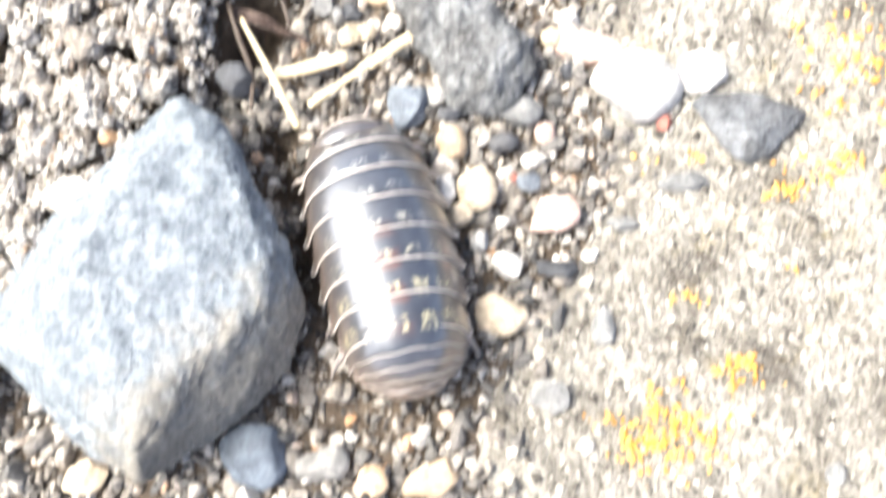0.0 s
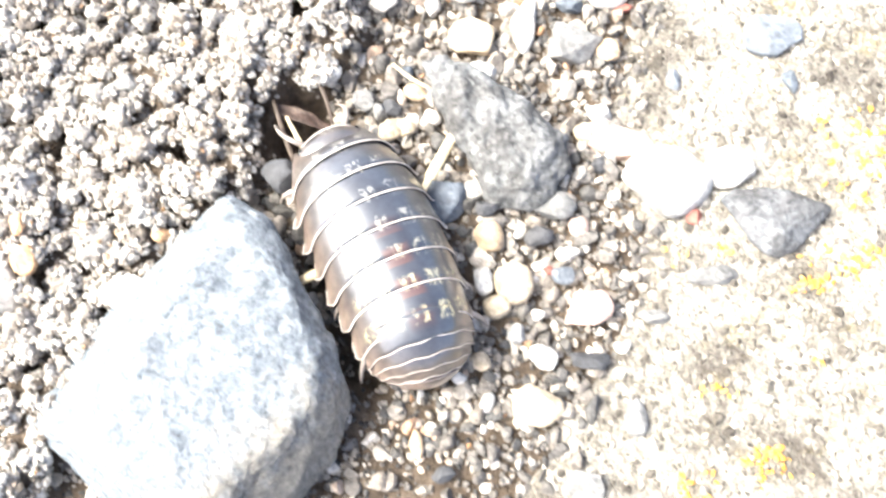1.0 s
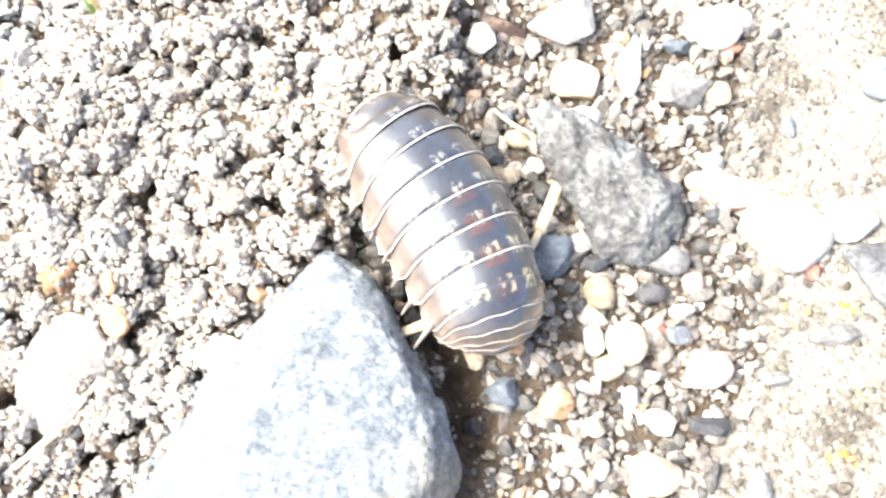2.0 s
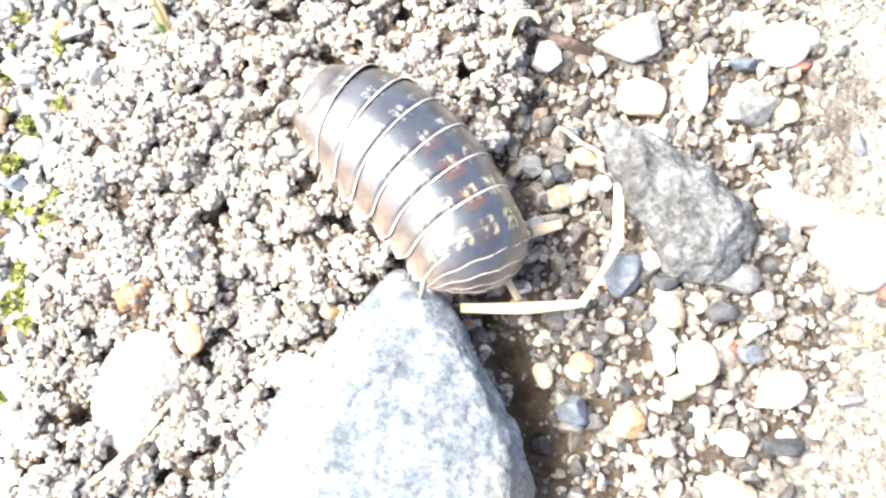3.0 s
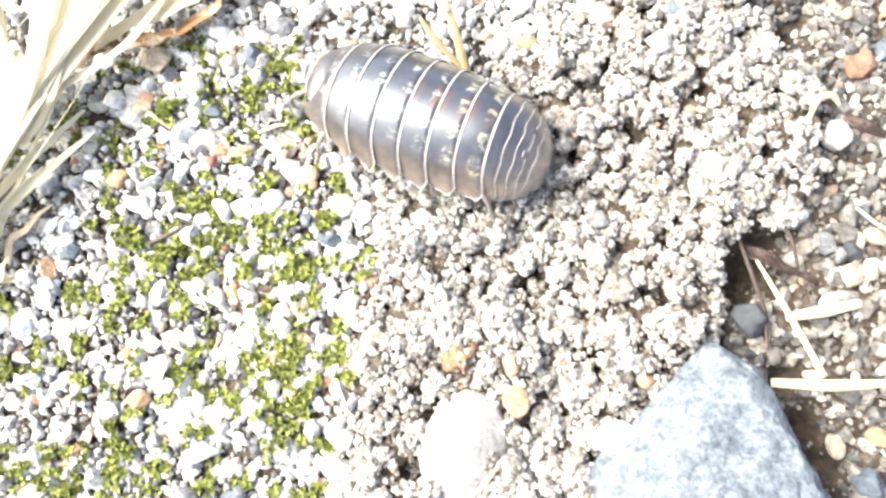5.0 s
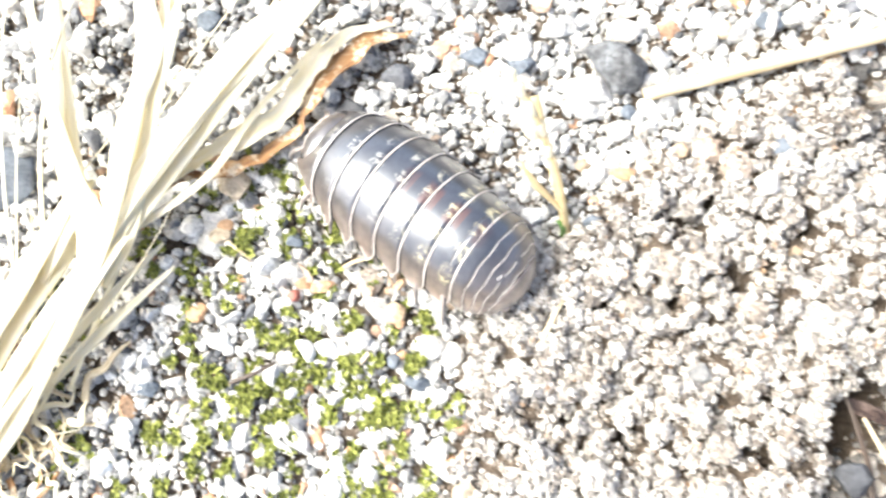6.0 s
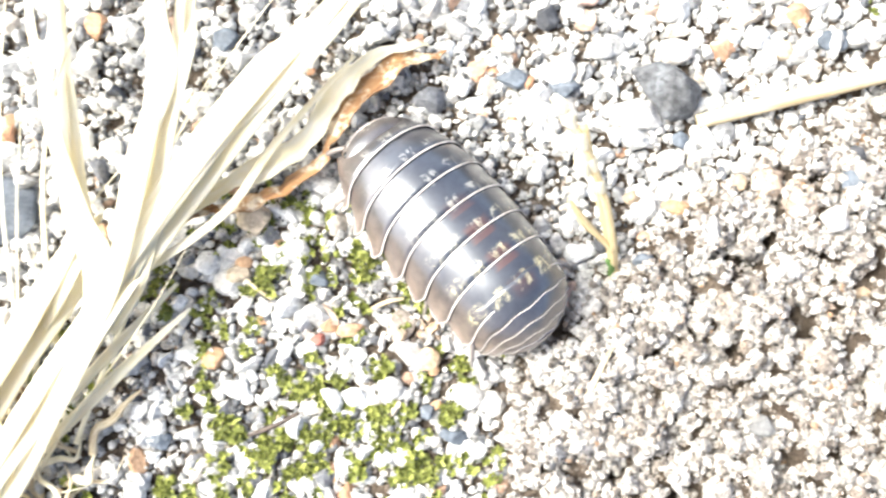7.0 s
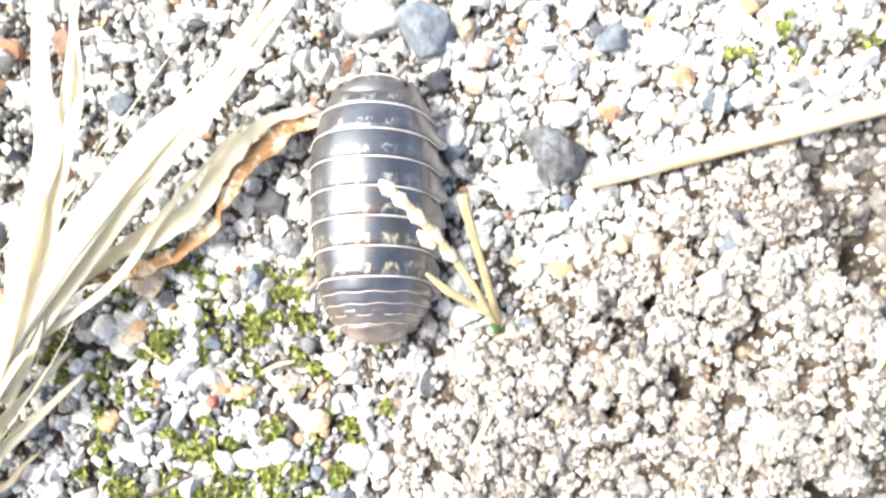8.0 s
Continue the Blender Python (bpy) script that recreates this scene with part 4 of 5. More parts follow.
grass_tuft()
leaf = holder("dead_leaf", "bleached curled dead leaf with a rust brown margin", "dead leaf")
part("blade", crumple(tube([(-46.6, 15.8, 1.5), (-44.6, 17.6, 1.9), (-42.6, 18.8, 1.7), (-40.6, 20.8, 1.3), (-39.6, 23.0, 1.4), (-37.6, 25.2, 1.2), (-35.4, 26.0, 0.6)],
                   (0.15, 0.45, 0.6, 0.5, 0.6, 0.4, 0.1), 0.1, 14, 0.25, 0.12), 0.3, 0.8), MAT_GRASS, leaf, "bleached papery blade")
part("margin", crumple(tube([(-47.4, 15.0, 1.4), (-45.6, 16.4, 1.7), (-43.2, 17.2, 1.4), (-40.3, 19.4, 0.9), (-38.9, 22.6, 1.1), (-36.6, 25.0, 0.9), (-34.4, 25.7, 0.4)],
                    (0.12, 0.42, 0.36, 0.28, 0.66, 0.62, 0.12), 0.1, 14, 0.3, 0.15), 0.4, 0.9), MAT_BROWN, leaf, "rust brown rolled margin")


# ---- the woodlouse ----
def half_width(y):
    if y < -3.4:
        return 2.78 * max(0.0004, 1 - (-(y + 3.4) / 3.22) ** 2.05) ** 0.5
    if y > 1.5:
        return 3.24 - 1.0 * ((y - 1.5) / 4.5) ** 2.2
    return 3.24 - 0.46 * ((1.5 - y) / 4.9) ** 2


def arch_height(y):
    if y < -2.6:
        return 3.2 * max(0.0004, 1 - (-(y + 2.6) / 4.02) ** 2.1) ** 0.5
    if y > 1.5:
        return 3.2 - 1.5 * ((y - 1.5) / 4.6) ** 2
    return 3.2


def arch(u, y, grow=1.0):
    a = u * math.pi / 2
    s, c = math.sin(a), math.cos(a)
    return half_width(y) * grow * s, 0.95 + arch_height(y) * grow * abs(c) ** 0.95


def plate(y0, y1, lobe, reach=1.0, step=0.024, bow=0.25, wave=0.0, flare=0.0, notch=0.0):
    """One back plate as a bowed shell from its front y0 to its hind edge y1, the hind edge standing proud and the sides drawn out into rounded lobes."""
    bm = bmesh.new()
    nu, nv = 40, 6
    rows = []
    for j in range(nv + 1):
        v = j / nv
        row = []
        for i in range(nu + 1):
            u = (2 * i / nu - 1) * reach
            y = y0 + (y1 - y0) * v
            x, z = arch(u, y, 0.975 + step * v ** 0.7)
            back = lobe * abs(u) ** 5 * (0.45 + 0.55 * v) - bow * (1 - abs(u) ** 2) + wave * math.sin(17 * u + 40 * y1)
            back += notch * (1 - v) ** 2 * max(0.0, 1 - (abs(u) / 0.62) ** 2.5)
            tip = max(0.0, abs(u) - 0.8) / 0.2
            y += (v - 0.55) * (y0 - y1) * 0.62 * tip ** 3
            out = 1 + 0.07 * (v - 0.55) * abs(u) ** 4 + flare * tip ** 1.5 * (0.5 + 0.5 * v)
            row.append(bm.verts.new((x * out, y - back, z)))
        rows.append(row)
    for j in range(nv):
        for i in range(nu):
            bm.faces.new((rows[j][i], rows[j + 1][i], rows[j + 1][i + 1], rows[j][i + 1]))
    bmesh.ops.recalc_face_normals(bm, faces=bm.faces)
    edge = [r[0].co.copy() for r in rows[1:-1:2]] + [v.co.copy() for v in rows[-1][::2]] + [r[-1].co.copy() for r in rows[-2:0:-2]]
    front = [v.co.copy() for v in rows[0][12:29:2]]
    bmesh.ops.solidify(bm, geom=bm.faces[:], thickness=0.07)
    return bm, edge, front


def blob(cx, cy, cz, rx, ry, rz, level=3):
    bm = bmesh.new()
    bmesh.ops.create_icosphere(bm, subdivisions=level, radius=1.0)
    for v in bm.verts:
        v.co = Vector((cx + v.co.x * rx, cy + v.co.y * ry, cz + v.co.z * rz))
    return bm


def build_woodlouse():
    pieces = []
    body = holder("woodlouse", "shiny slate grey woodlouse with pale plate edges, walking", "woodlouse")
    part("belly", blob(0, 0, 1.35, 2.3, 5.3, 0.85), MAT_BELLY, body)
    cuts = (6.1, 4.34, 3.0, 1.66, 0.32, -1.02, -2.36, -3.7)
    for k in range(7):
        bm, edge, front = plate(cuts[k] + (0.0 if k == 0 else 0.55), cuts[k + 1], 0.5 if k == 0 else 0.42, flare=0.07, notch=0.85 if k == 0 else 0.0)
        p = part("back_plate", bm, MAT_SHELL, body)
        pieces.append((p, 0.5 * (cuts[k] + cuts[k + 1])))
        part("hind_edge", tube(edge, (0.025, 0.042, 0.048, 0.048, 0.042, 0.025), 0.35, 6), MAT_RIM, p, "pale hind edge")
        if k == 0:
            part("front_edge", tube(front, (0.015, 0.035, 0.015), 0.4, 6), MAT_RIM, p, "thin pale front edge")
    tail = (-3.7, -4.32, -4.82, -5.28, -5.68)
    for k in range(4):
        bm, edge, front = plate(tail[k] + (0.7 if k == 0 else 0.3), tail[k + 1], 0.4 - 0.1 * k, 1.0, 0.02, 0.22 - 0.03 * k, 0.035)
        p = part("tail_plate", bm, MAT_SHELL, body)
        pieces.append((p, 0.5 * (tail[k] + tail[k + 1])))
        part("hind_edge", tube(edge, (0.016, 0.024, 0.016), 0.5, 6), MAT_RIM, p, "pale hind edge")
    telson = part("telson", plate(-5.62, -6.6, 0.0, 1.0, 0.012, 0.0)[0], MAT_SHELL, body)
    pieces.append((telson, -5.9))
    for s in (-1, 1):
        part("seam", tube([(s * 0.95, -5.62, 2.55), (s * 0.62, -6.0, 2.22), (s * 0.5, -6.45, 1.55)], (0.03, 0.035, 0.03), 0.5, 6), MAT_RIM, telson, "pale seam beside the tail tip")
        pieces.append((part("uropod", blob(s * 1.0, -6.2, 1.15, 0.42, 0.3, 0.22, 2), MAT_SHELL, body), -5.9))
    head = part("head", blob(0, 5.5, 1.5, 2.05, 1.25, 1.45), MAT_SHELL, body)
    pieces.append((head, 5.4))
    brow = []
    for q in np.linspace(-1.35, 1.35, 9):
        y = 6.42 - 0.16 * q * q
        brow.append((q, y, 1.5 + 1.45 * math.sqrt(max(0.0, 1 - (q / 2.05) ** 2 - ((y - 5.5) / 1.25) ** 2)) + 0.02))
    part("brow", tube(brow, (0.02, 0.045, 0.02), 0.6, 6), MAT_RIM, head, "raised pale front margin")
    for s in (-1, 1):
        part("eye", blob(s * 1.52, 5.85, 2.15, 0.2, 0.25, 0.2, 2), MAT_EYE, head)
    return body, pieces


woodlouse, PLATES = build_woodlouse()


def limb(name, hip, points, widths):
    ob = part(name, tube(points, widths, 0.9, 8), MAT_LIMB, woodlouse)
    ob.location = Vector(hip) * MM
    return ob


LEG_Y = (4.4, 3.1, 1.9, 0.7, -0.55, -1.8, -3.0)
LEGS = []
for i, ly in enumerate(LEG_Y):
    for s in (-1, 1):
        lean = 0.5 - 0.28 * i
        LEGS.append((limb("leg", (s * 1.9, ly, 1.25), [(0, 0, 0), (s * 0.8, lean * 0.5, 0.15), (s * 1.25, lean * 0.9, -0.35), (s * 1.45, lean * 1.2, -1.25)], (0.2, 0.17, 0.12, 0.05)), s, i))
FEELERS = [(limb("antenna", (s * 0.75, 6.3, 1.6), [(0, 0, 0), (s * 0.5, 0.4, 0.3), (s * 0.8, 1.0, 0.3), (s * 0.8, 1.7, -0.1), (s * 0.6, 2.3, -0.6)], (0.16, 0.15, 0.13, 0.1, 0.05)), s) for s in (-1, 1)]


# ---- what covers the ground ----
def scatter(n, x0, x1, y0, y1, rng):
    return zip(rng.uniform(x0, x1, n), rng.uniform(y0, y1, n))


def soil_clods(rng):
    """Clods of stuck crumbs with open gaps between them."""
    places, radii, cells = [], [], {}
    for x, y in scatter(11000, -36, -3, -15, 32, rng):
        s, g = weights(x, y)
        if s < rng.uniform(0.25, 0.8) or hollow(x, y) > rng.uniform(0.7, 1.2):
            continue
        crack = nz(x * 0.55, y * 0.55, 31) < -0.26
        if pit(x, y) > 0.4 and rng.random() < 0.8:
            continue
        if crack and rng.random() < 0.35:
            continue
        big = rng.uniform(0.16, 0.3) if crack else rng.uniform(0.26, 0.5) if rng.random() < 0.7 else rng.uniform(0.5, 0.9)
        key = (int(x // 1.6), int(y // 1.6))
        near = [q for i in (-1, 0, 1) for j in (-1, 0, 1) for q in cells.get((key[0] + i, key[1] + j), ())]
        if any(math.hypot(x - q[0], y - q[1]) < 0.52 * (big + q[2]) for q in near):
            continue
        cells.setdefault(key, []).append((x, y, big))
        places.append((x, y, ground_z(x, y) + (-0.15 if crack else rng.uniform(0.0, 0.5))))
        radii.append(big)
    return places, radii


def soil_grains(rng, clods):
    """Loose angular grains lying over the clods."""
    places, radii = [], []
    for (x, y, z), big in zip(*clods):
        for _ in range(int(3 + 36 * big)):
            d = rng.normal(size=3)
            d[2] = abs(d[2]) + 0.25
            d /= np.linalg.norm(d)
            k = big * rng.uniform(0.8, 1.08)
            places.append((x + d[0] * k, y + d[1] * k, z + d[2] * k * 0.85))
            radii.append(min(0.28, 0.08 + rng.gamma(2.2, 0.033)))
    return places, radii


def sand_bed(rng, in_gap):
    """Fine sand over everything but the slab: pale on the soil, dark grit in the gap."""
    places, radii = [], []
    for x, y in scatter(22000, -60, 9, -15, 35, rng):
        s, g = weights(x, y)
        if (s + g < 0.5) != in_gap or hollow(x, y) > rng.uniform(1.2, 2.6) or x > slab_edge(y) or bare(x, y) > rng.uniform(0.9, 4.0):
            continue
        places.append((x, y, ground_z(x, y) + rng.uniform(-0.03, 0.14)))
        radii.append(rng.uniform(0.07, 0.2))
    return places, radii


def gravel_bed(rng):
    places, radii = [], []
    for x, y in scatter(11000, -60, 6, -14, 36, rng):
        s, g = weights(x, y)
        if g < rng.uniform(0.2, 0.9) or x > slab_edge(y):
            continue
        r = min(0.7, 0.2 + rng.gamma(1.6, 0.1))
        places.append((x, y, ground_z(x, y) + rng.uniform(0.0, 0.5) * r + 0.03))
        radii.append(r)
    return places, radii


def gravel_chips(rng):
    """The smaller angular grains among the gravel."""
    places, radii = [], []
    for x, y in scatter(26000, -60, 6, -14, 36, rng):
        s, g = weights(x, y)
        if g < rng.uniform(0.15, 0.8) or x > slab_edge(y):
            continue
        r = rng.uniform(0.09, 0.27)
        places.append((x, y, ground_z(x, y) + rng.uniform(0.0, 0.4)))
        radii.append(r)
    return places, radii


def gap_bed(rng):
    places, radii = [], []
    for x, y in scatter(12000, -24, 12, -16, 34, rng):
        s, g = weights(x, y)
        if hollow(x, y) > 1.0 or s + g > rng.uniform(0.1, 0.7) or x > slab_edge(y) + 2.8 * rng.random() ** 2.5 or bare(x, y) > rng.uniform(0.1, 1.0):
            continue
        r = min(0.6, 0.13 + rng.gamma(1.7, 0.075))
        z = max(ground_z(x, y), slab_z(x, y) - 0.15 if x > slab_edge(y) else -9)
        places.append((x, y, z + rng.uniform(0.0, 0.6) * r))
        radii.append(r)
    return places, radii


def bare(x, y):
    """Where bare brown earth shows in the gap, beside and below the rock."""
    return math.exp(-(((x + 6.0) / 1.7) ** 2 + ((y + 4.5) / 4.5) ** 2)) + math.exp(-(((x + 3.0) / 4.2) ** 2 + ((y + 10.9) / 1.5) ** 2))


def slab_bed(rng):
    places, radii = [], []
    for x, y in scatter(8000, 1, 27, -18, 24, rng):
        if x < slab_edge(y) + 0.2:
            continue
        r = min(0.5, 0.09 + rng.gamma(1.6, 0.045))
        places.append((x, y, slab_z(x, y) - 0.25 * r))
        radii.append(r)
    return places, radii


def nearest_first(places, radii, cx, cy):
    """Split off the 300 pieces round a spot of the plan."""
    d = np.hypot(np.array(places)[:, 0] - cx, np.array(places)[:, 1] - cy)
    order = np.argsort(d, kind="stable")
    return order[:300], order[300:]


def lay(name, bed, spot, material, piece, piece_mat, label, rng, sharp=False, shape=grains_mesh):
    places, radii = np.array(bed[0]), np.array(bed[1])
    look_of = {"cuts": 0, "base": BALL1, "jag": 0.24} if sharp else {}
    rounded = shape is clods_mesh
    if spot:
        near, rest = nearest_first(places, radii, *spot)
        shapes = [shape(piece, [(0, 0, 0)], [1.0], rng, **look_of) for _ in range(12)]
        for me in shapes:
            me.materials.append(piece_mat)
            me.polygons.foreach_set("use_smooth", np.full(len(me.polygons), rounded))
        for k, i in enumerate(near):
            ob = new(piece, shapes[k % 12])
            ob.parent = ground
            ob.matrix_basis = Matrix.LocRotScale(Vector(places[i]) * MM, Euler(rng.uniform(0, 6.28, 3)), Vector((radii[i],) * 3))
    else:
        rest = np.arange(len(places))
    ob = hang(name, shape(name, places[rest], radii[rest], rng, **look_of), material, slab if name == "slab_grit" else None, smooth=rounded)
    return tagged(ob, label, "" if name == "slab_grit" else name.split("_")[-1], kind="stuff")


CLODS = soil_clods(RNG)
lay("soil_clods", CLODS, (-17, 9), MAT_SOIL, "clod", MAT_CRUMB, "dry beige clods of crumbly sandy soil", RNG, shape=clods_mesh)
lay("soil_crumbs", soil_grains(RNG, CLODS), None, MAT_SOIL, "", None, "loose pale crumbs lying over the clods", RNG, True)
lay("sand", sand_bed(RNG, False), None, MAT_SAND, "", None, "fine beige sand between the stones", RNG, True)
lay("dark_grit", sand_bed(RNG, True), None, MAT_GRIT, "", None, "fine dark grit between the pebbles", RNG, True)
lay("gravel", gravel_bed(RNG), (-33, 15), MAT_GRAVEL, "grain", MAT_GRAIN, "pale grey and white fine gravel", RNG)
lay("gravel_chips", gravel_chips(RNG), None, MAT_CHIPLET, "", None, "fine pale angular chips among the gravel", RNG, True)
lay("gap_gravel", gap_bed(RNG), (-2, -1), MAT_GAP, "grit", MAT_GAPGRIT, "mixed dark and tan grit", RNG)
lay("slab_grit", slab_bed(RNG), None, MAT_SLABGRAIN, "", None, "pale sand grains bedded in the slab", RNG, True)


def moss_amount(x, y):
    patch = smooth01(-0.2, 0.5, nz(x * 0.22, y * 0.22, 21) + 0.6 * nz(x * 0.9, y * 0.9, 4) + 0.1)
    zone = smooth01(-29.0, -32.5, x) * smooth01(20, 16, y) * smooth01(-60, -47, x)
    core = math.exp(-(((x + 35) / 6) ** 2 + ((y - 1.5) / 6) ** 2)) + 0.6 * math.exp(-(((x + 41) / 3.5) ** 2 + ((y - 15.5) / 2.2) ** 2))
    far = 0.3 * math.exp(-(((x + 12) / 5) ** 2 + ((y - 31.5) / 2) ** 2))
    return min(1.0, zone * (0.25 + 0.75 * patch) * (0.6 + core) + far)


def moss(rng):
    """Cushions of moss: a dark core with star-shaped tips of small pointed leaves."""
    co, faces = ball(1)
    quad = np.array([(0.0, 0.0, 0.0), (0.5, 0.3, 0.12), (1.0, 0.0, 0.0), (0.5, -0.3, 0.12)])
    flaps = np.array([[0, 1, 2], [0, 2, 3]])
    vs, fs, n = [], [], 0
    for x, y in scatter(11500, -60, -6, -14, 34, rng):
        if moss_amount(x, y) < rng.uniform(0.1, 1.0) or nz(x * 1.1, y * 1.1, 55) < rng.uniform(-0.25, 0.3):
            continue
        z = ground_z(x, y) + rng.uniform(0.15, 0.5)
        core = co * rng.uniform(0.6, 1.3, (len(co), 1)) * rng.uniform(0.2, 0.32) * (1, 1, 0.8) + (x, y, z - 0.06)
        vs.append(core)
        fs.append(faces + n)
        n += len(co)
        for _ in range(rng.integers(3, 6)):
            cx, cy, cz = x + rng.normal() * 0.26, y + rng.normal() * 0.26, z + rng.uniform(0.0, 0.16)
            size, leaves = rng.uniform(0.24, 0.44), int(rng.integers(6, 9))
            for k in range(leaves):
                a = 6.283 * k / leaves + rng.uniform(-0.3, 0.3)
                rise = rng.uniform(0.2, 1.1)
                ax = np.array((math.cos(a) * math.cos(rise), math.sin(a) * math.cos(rise), math.sin(rise)))
                across = np.array((-math.sin(a), math.cos(a), 0.0))
                up = np.cross(ax, across)
                leaf_co = (quad[:, :1] * ax + quad[:, 1:2] * across + quad[:, 2:] * up) * size + (cx, cy, cz)
                vs.append(leaf_co)
                fs.append(flaps + n)
                n += 4
    ob = hang("moss", raw_mesh("moss", np.concatenate(vs) * MM, np.concatenate(fs)), MAT_MOSS)
    return tagged(ob, "yellow green moss tips between the gravel", "moss", kind="stuff")


moss(RNG)


def lichen_amount(x, y):
    spots = ((10.0, -11.8, 2.6, 1.5, 1.0), (13.6, -8.8, 1.6, 0.8, 0.7), (20.5, 6.5, 3.0, 3.0, 0.35), (19.0, 1.0, 3.5, 0.8, 0.55), (16.3, -0.2, 1.0, 0.6, 0.8),
             (12.1, 1.6, 0.35, 0.4, 1.2), (11.2, -5.6, 0.7, 0.4, 0.8), (-0.6, -8.3, 0.7, 0.3, 0.6), (9.5, 1.0, 1.0, 1.2, 0.25), (17.5, 8.0, 0.5, 0.5, 0.8), (16.5, -4.0, 0.8, 0.5, 0.3))
    a = 0.0
    for cx, cy, rx, ry, s in spots:
        a = max(a, s * math.exp(-(((x - cx) / rx) ** 2 + ((y - cy) / ry) ** 2)))
    return a + 0.03


def lichen(rng):
    places, radii = [], []
    for x, y in scatter(24000, -2, 27, -17, 16, rng):
        if x < slab_edge(y) or lichen_amount(x, y) * (0.6 + nz(x * 1.1, y * 1.1, 8)) < rng.uniform(0.08, 0.6):
            continue
        places.append((x, y, slab_z(x, y) + 0.03))
        radii.append(rng.uniform(0.08, 0.22))
    ob = hang("lichen", grains_mesh("lichen", places, radii, rng, 0.55, 2), MAT_LICHEN)
    return tagged(ob, "crusty orange yellow lichen on the slab", "lichen", kind="stuff")


lichen(RNG)


# ---- what moves ----
WAY = [
    (0, -2.78, -4.56, -0.80, -5.0, -1.0, 16.0),
    (0.2, -3.45, -3.97, -0.74, -5.0, -2.2, 19.9),
    (0.5, -3.90, -2.20, -0.65, -5.0, -4.0, 23.7),
    (1, -5.13, 0.04, -0.50, -4.0, 9.0, 24.9),
    (1.5, -6.23, 1.96, 0.00, 0.0, 17.0, 28.9),
    (2.8, -10.92, 6.61, 1.20, 4.0, 17.0, 36.8),
    (3, -12.08, 6.97, 1.21, 3.4, 17.0, 42.4),
    (3.2, -13.23, 7.84, 1.22, 2.9, 13.8, 47.1),
    (3.5, -15.01, 8.75, 1.24, 2.0, 9.0, 62.2),
    (4, -18.47, 9.87, 1.26, 0.0, 9.0, 77.5),
    (4.3, -20.89, 10.27, 1.28, -0.9, 6.0, 75.0),
    (4.5, -22.63, 10.96, 1.29, -1.4, 4.0, 74.9),
    (4.7, -24.61, 11.82, 1.30, -2.0, 4.8, 74.9),
    (5.8, -32.70, 15.33, 0.65, -7.0, 9.2, 55.4),
    (6, -33.11, 15.56, 0.58, -7.0, 10.0, 56.1),
    (6.5, -34.20, 16.85, 0.40, -5.0, 7.0, 43.7),
    (7, -33.25, 16.05, 0.30, -4.0, 14.0, 45.2),
    (7.5, -32.32, 17.73, 0.00, -1.0, -5.0, 21.0),
    (8, -32.07, 21.17, -0.20, 0.0, -6.0, 5.3),
]


# how far the body curls: degrees from tail to head to its left, degrees of hunch, how far the plates slide apart, and degrees that the tail tucks under
CURL = ((0, 8, 2, 1.10, 26), (0.5, 10, 4, 1.10, 26), (1, 12, 5, 1.13, 26), (1.5, 14, 6, 1.09, 28), (2.8, 36, 18, 1.06, 38), (3, 38, 20, 1.06, 40), (3.5, 22, 28, 0.99, 32), (4, -6, 18, 0.99, 8),
        (4.5, -6, 12, 0.97, 5), (4.7, -6, 10, 0.98, 6), (5.8, 0, 8, 1.05, 11), (6, 0, 8, 1.06, 12), (6.5, 0, 8, 1.14, 14), (7, 2, 10, 1.05, 28), (7.5, 4, 12, 0.93, 8), (8, -4, 8, 0.98, 0))


def curl(t, y):
    """Place of the plate at y along the body, as the body bends sideways and over."""
    ts, turn, hunch, slide, tuck = zip(*CURL)
    c = radians(along(t, ts, turn)) / 12.0
    p = -radians(along(t, ts, hunch)) / 12.0
    seat = y
    hinge = Vector((0, -3.7, 2.9)) * MM
    bend = radians(along(t, ts, tuck)) * min(1.0, max(0.0, (-3.4 - y) / 2.4))
    under = Matrix.Translation(hinge) @ Matrix.Rotation(bend, 4, "X") @ Matrix.Translation(-hinge)
    y *= along(t, ts, slide)
    at = Vector((-0.5 * c * y * y, y * (1 - (c * y) ** 2 / 6), 0.5 * p * y * y)) * MM
    return Matrix.Translation(at) @ Matrix.Rotation(c * y, 4, "Z") @ Matrix.Rotation(p * y, 4, "X") @ Matrix.Translation((0, -seat * MM, 0)) @ under


def swung(joint, to, turn):
    """A stem turned about the joint it has at rest, with the joint carried to another place."""
    return Matrix.Translation(Vector((*to, 0)) * MM) @ pose(0, 0, 0, 0, 0, turn) @ Matrix.Translation(Vector((*joint, 0)) * -MM)


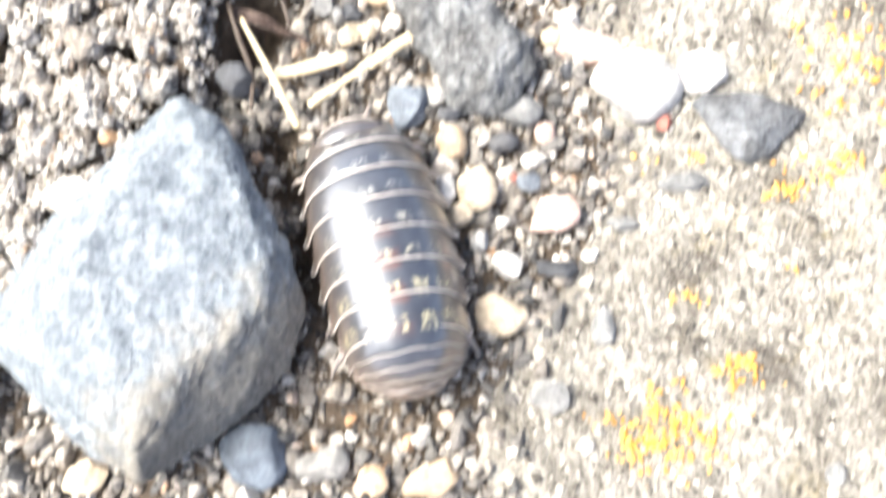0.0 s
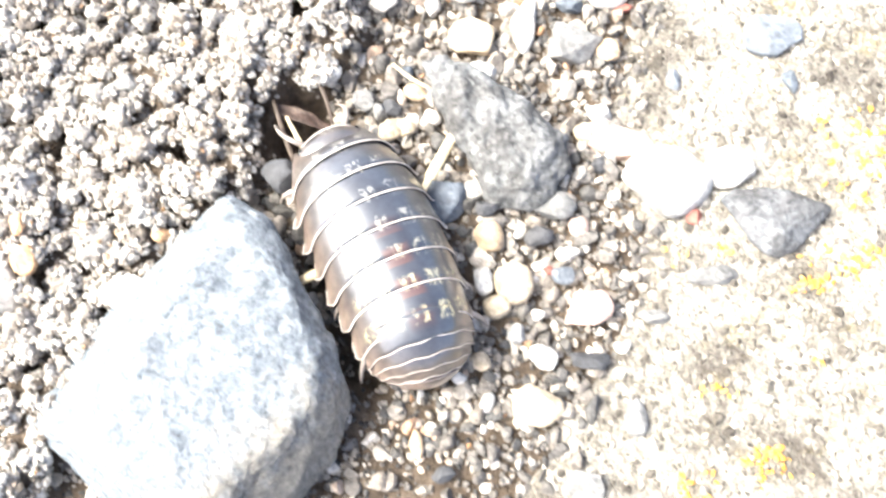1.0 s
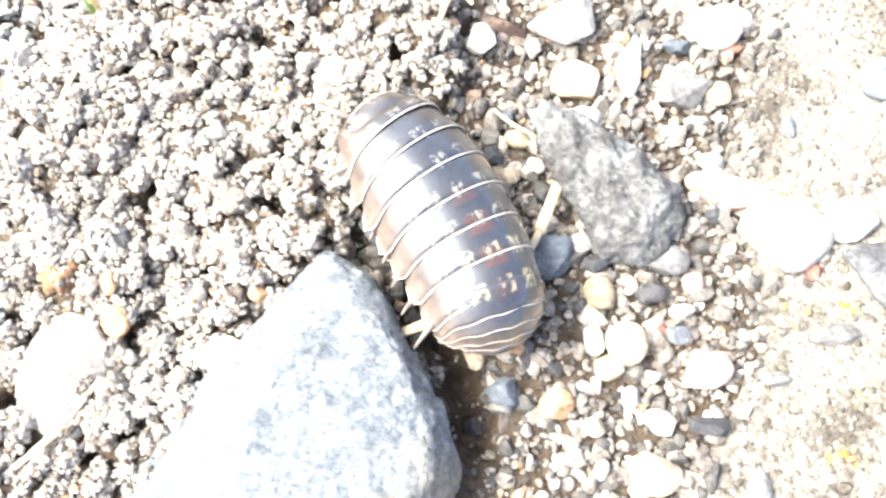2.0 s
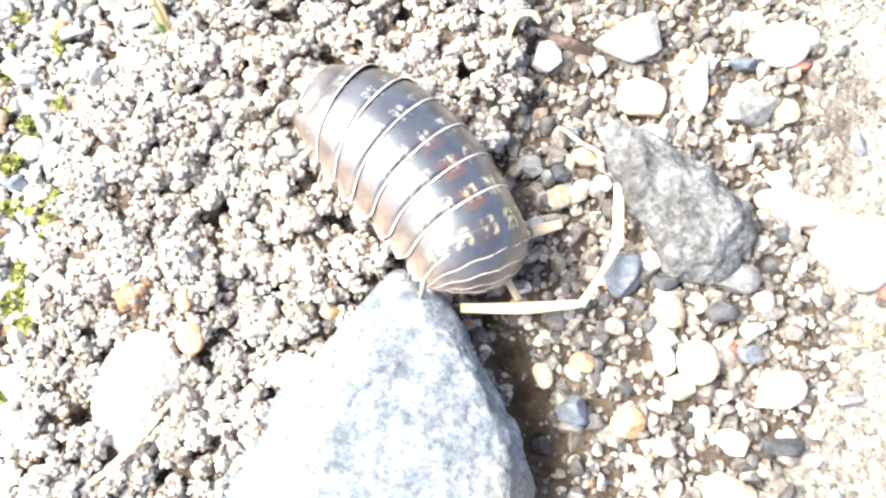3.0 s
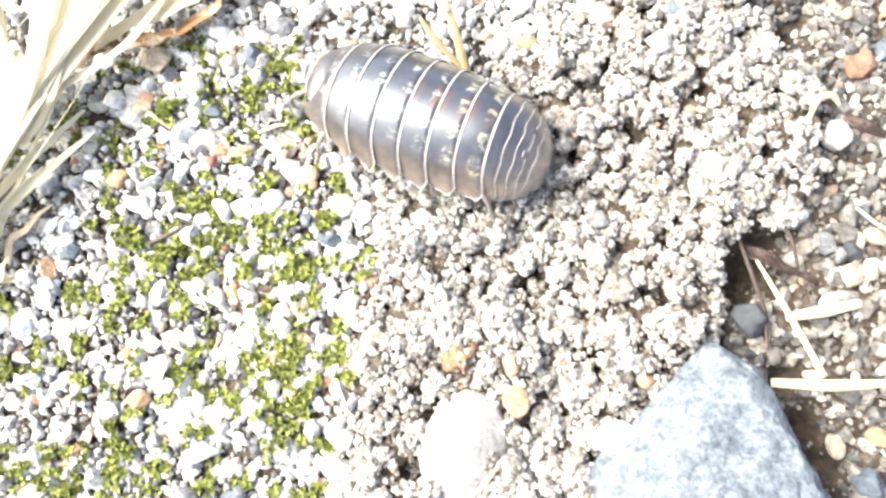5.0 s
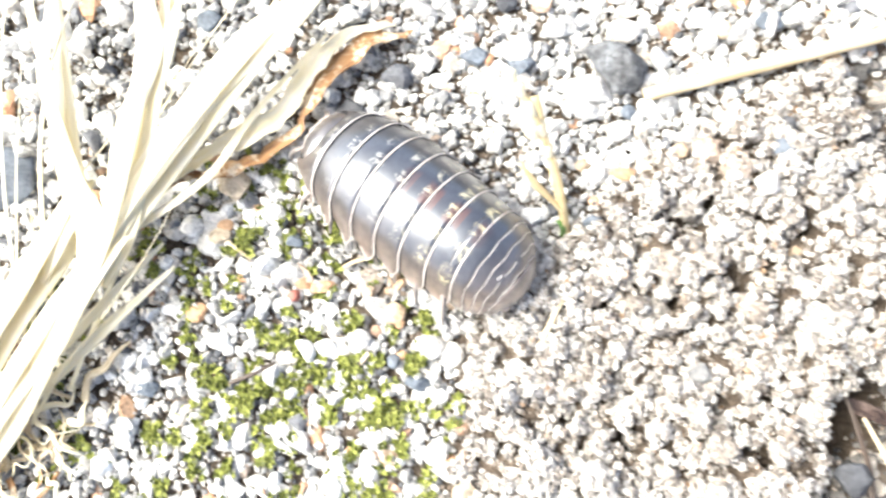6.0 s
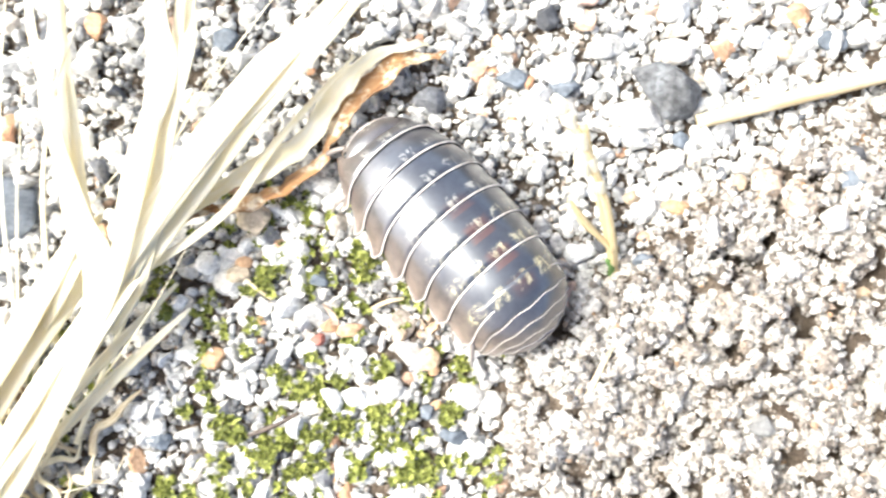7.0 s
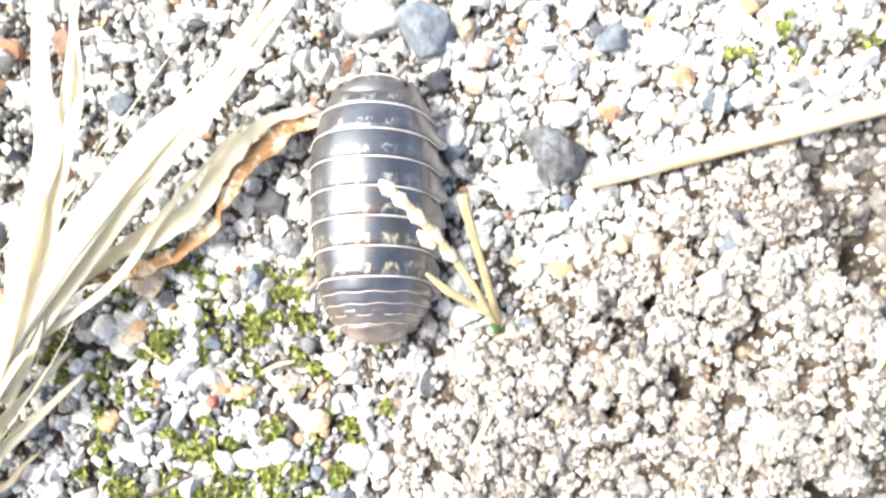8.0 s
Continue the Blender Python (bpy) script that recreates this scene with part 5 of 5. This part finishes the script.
def motions():
    # the straw is kinked as the animal pushes past it
    for stem, joint, places in ((near_stem, (-4.4, 1.9), ((-4.0, 1.5, 70), (-4.2, 1.8, 25))), (far_stem, (-2.4, 8.0), ((-1.62, 7.47, -46), (-1.65, 7.5, -22))), (mid_stem, (-2.6, 4.8), ((-4.15, 5.35, -19), (-3.07, 4.52, 5)))):
        (x0, y0, a0), (x1, y1, a1) = places
        rows = [(0, swung(joint, (x0, y0), a0)), (0.5, swung(joint, (x0, y0), a0)), (0.9, swung(joint, (x1, y1), a1)), (1.7, swung(joint, (x1, y1), a1))]
        walk(stem, rows + [(2.8, swung(joint, joint, 0)), (8.0, swung(joint, joint, 0))])
    lean = (Matrix.Rotation(radians(-14), 4, "Z") @ Matrix.Rotation(radians(10), 4, Vector((0.78, 0.62, 0)))).to_euler()
    up = [math.degrees(a) for a in lean]
    walk(spike, [(0, pose(0, 0, 0, *up)), (6.0, pose(0, 0, 0, *up)), (7.0, pose(0, 0, 0, *up)), (7.2, pose(0, 0, 0, 0, 0, -3)), (7.5, pose(0, 0, 0)), (8.0, pose(0, 0, 0, 0, 0, -2))])
    walk(woodlouse, [(t, pose(x * MM, y * MM, z * MM, rx, ry, rz)) for t, x, y, z, rx, ry, rz in WAY])
    ticks = [round(0.1 * k, 1) for k in range(81)]
    for piece, y in PLATES:
        walk(piece, [(t, curl(t, y)) for t in ticks[::2]])
    for leg, s, i in LEGS:
        rest = leg.location.copy()
        rows = []
        for t in ticks:
            ph = 2 * math.pi * (1.5 * t - 0.15 * i + (0.5 if s > 0 else 0.0))
            rows.append((t, curl(t, LEG_Y[i]) @ pose(*rest, 0, s * -7 * max(0.0, math.cos(ph)), s * 15 * math.sin(ph))))
        walk(leg, rows)
    for feeler, s in FEELERS:
        rest = feeler.location.copy()
        walk(feeler, [(t, curl(t, 5.4) @ pose(*rest, 6 * math.sin(3.1 * t + s) - 50 * (1 - smooth01(0.5, 0.8, t) * smooth01(2.6, 1.8, t)), 0, 14 * math.sin(2.3 * t + 1.4 * s))) for t in ticks[::2]])


motions()
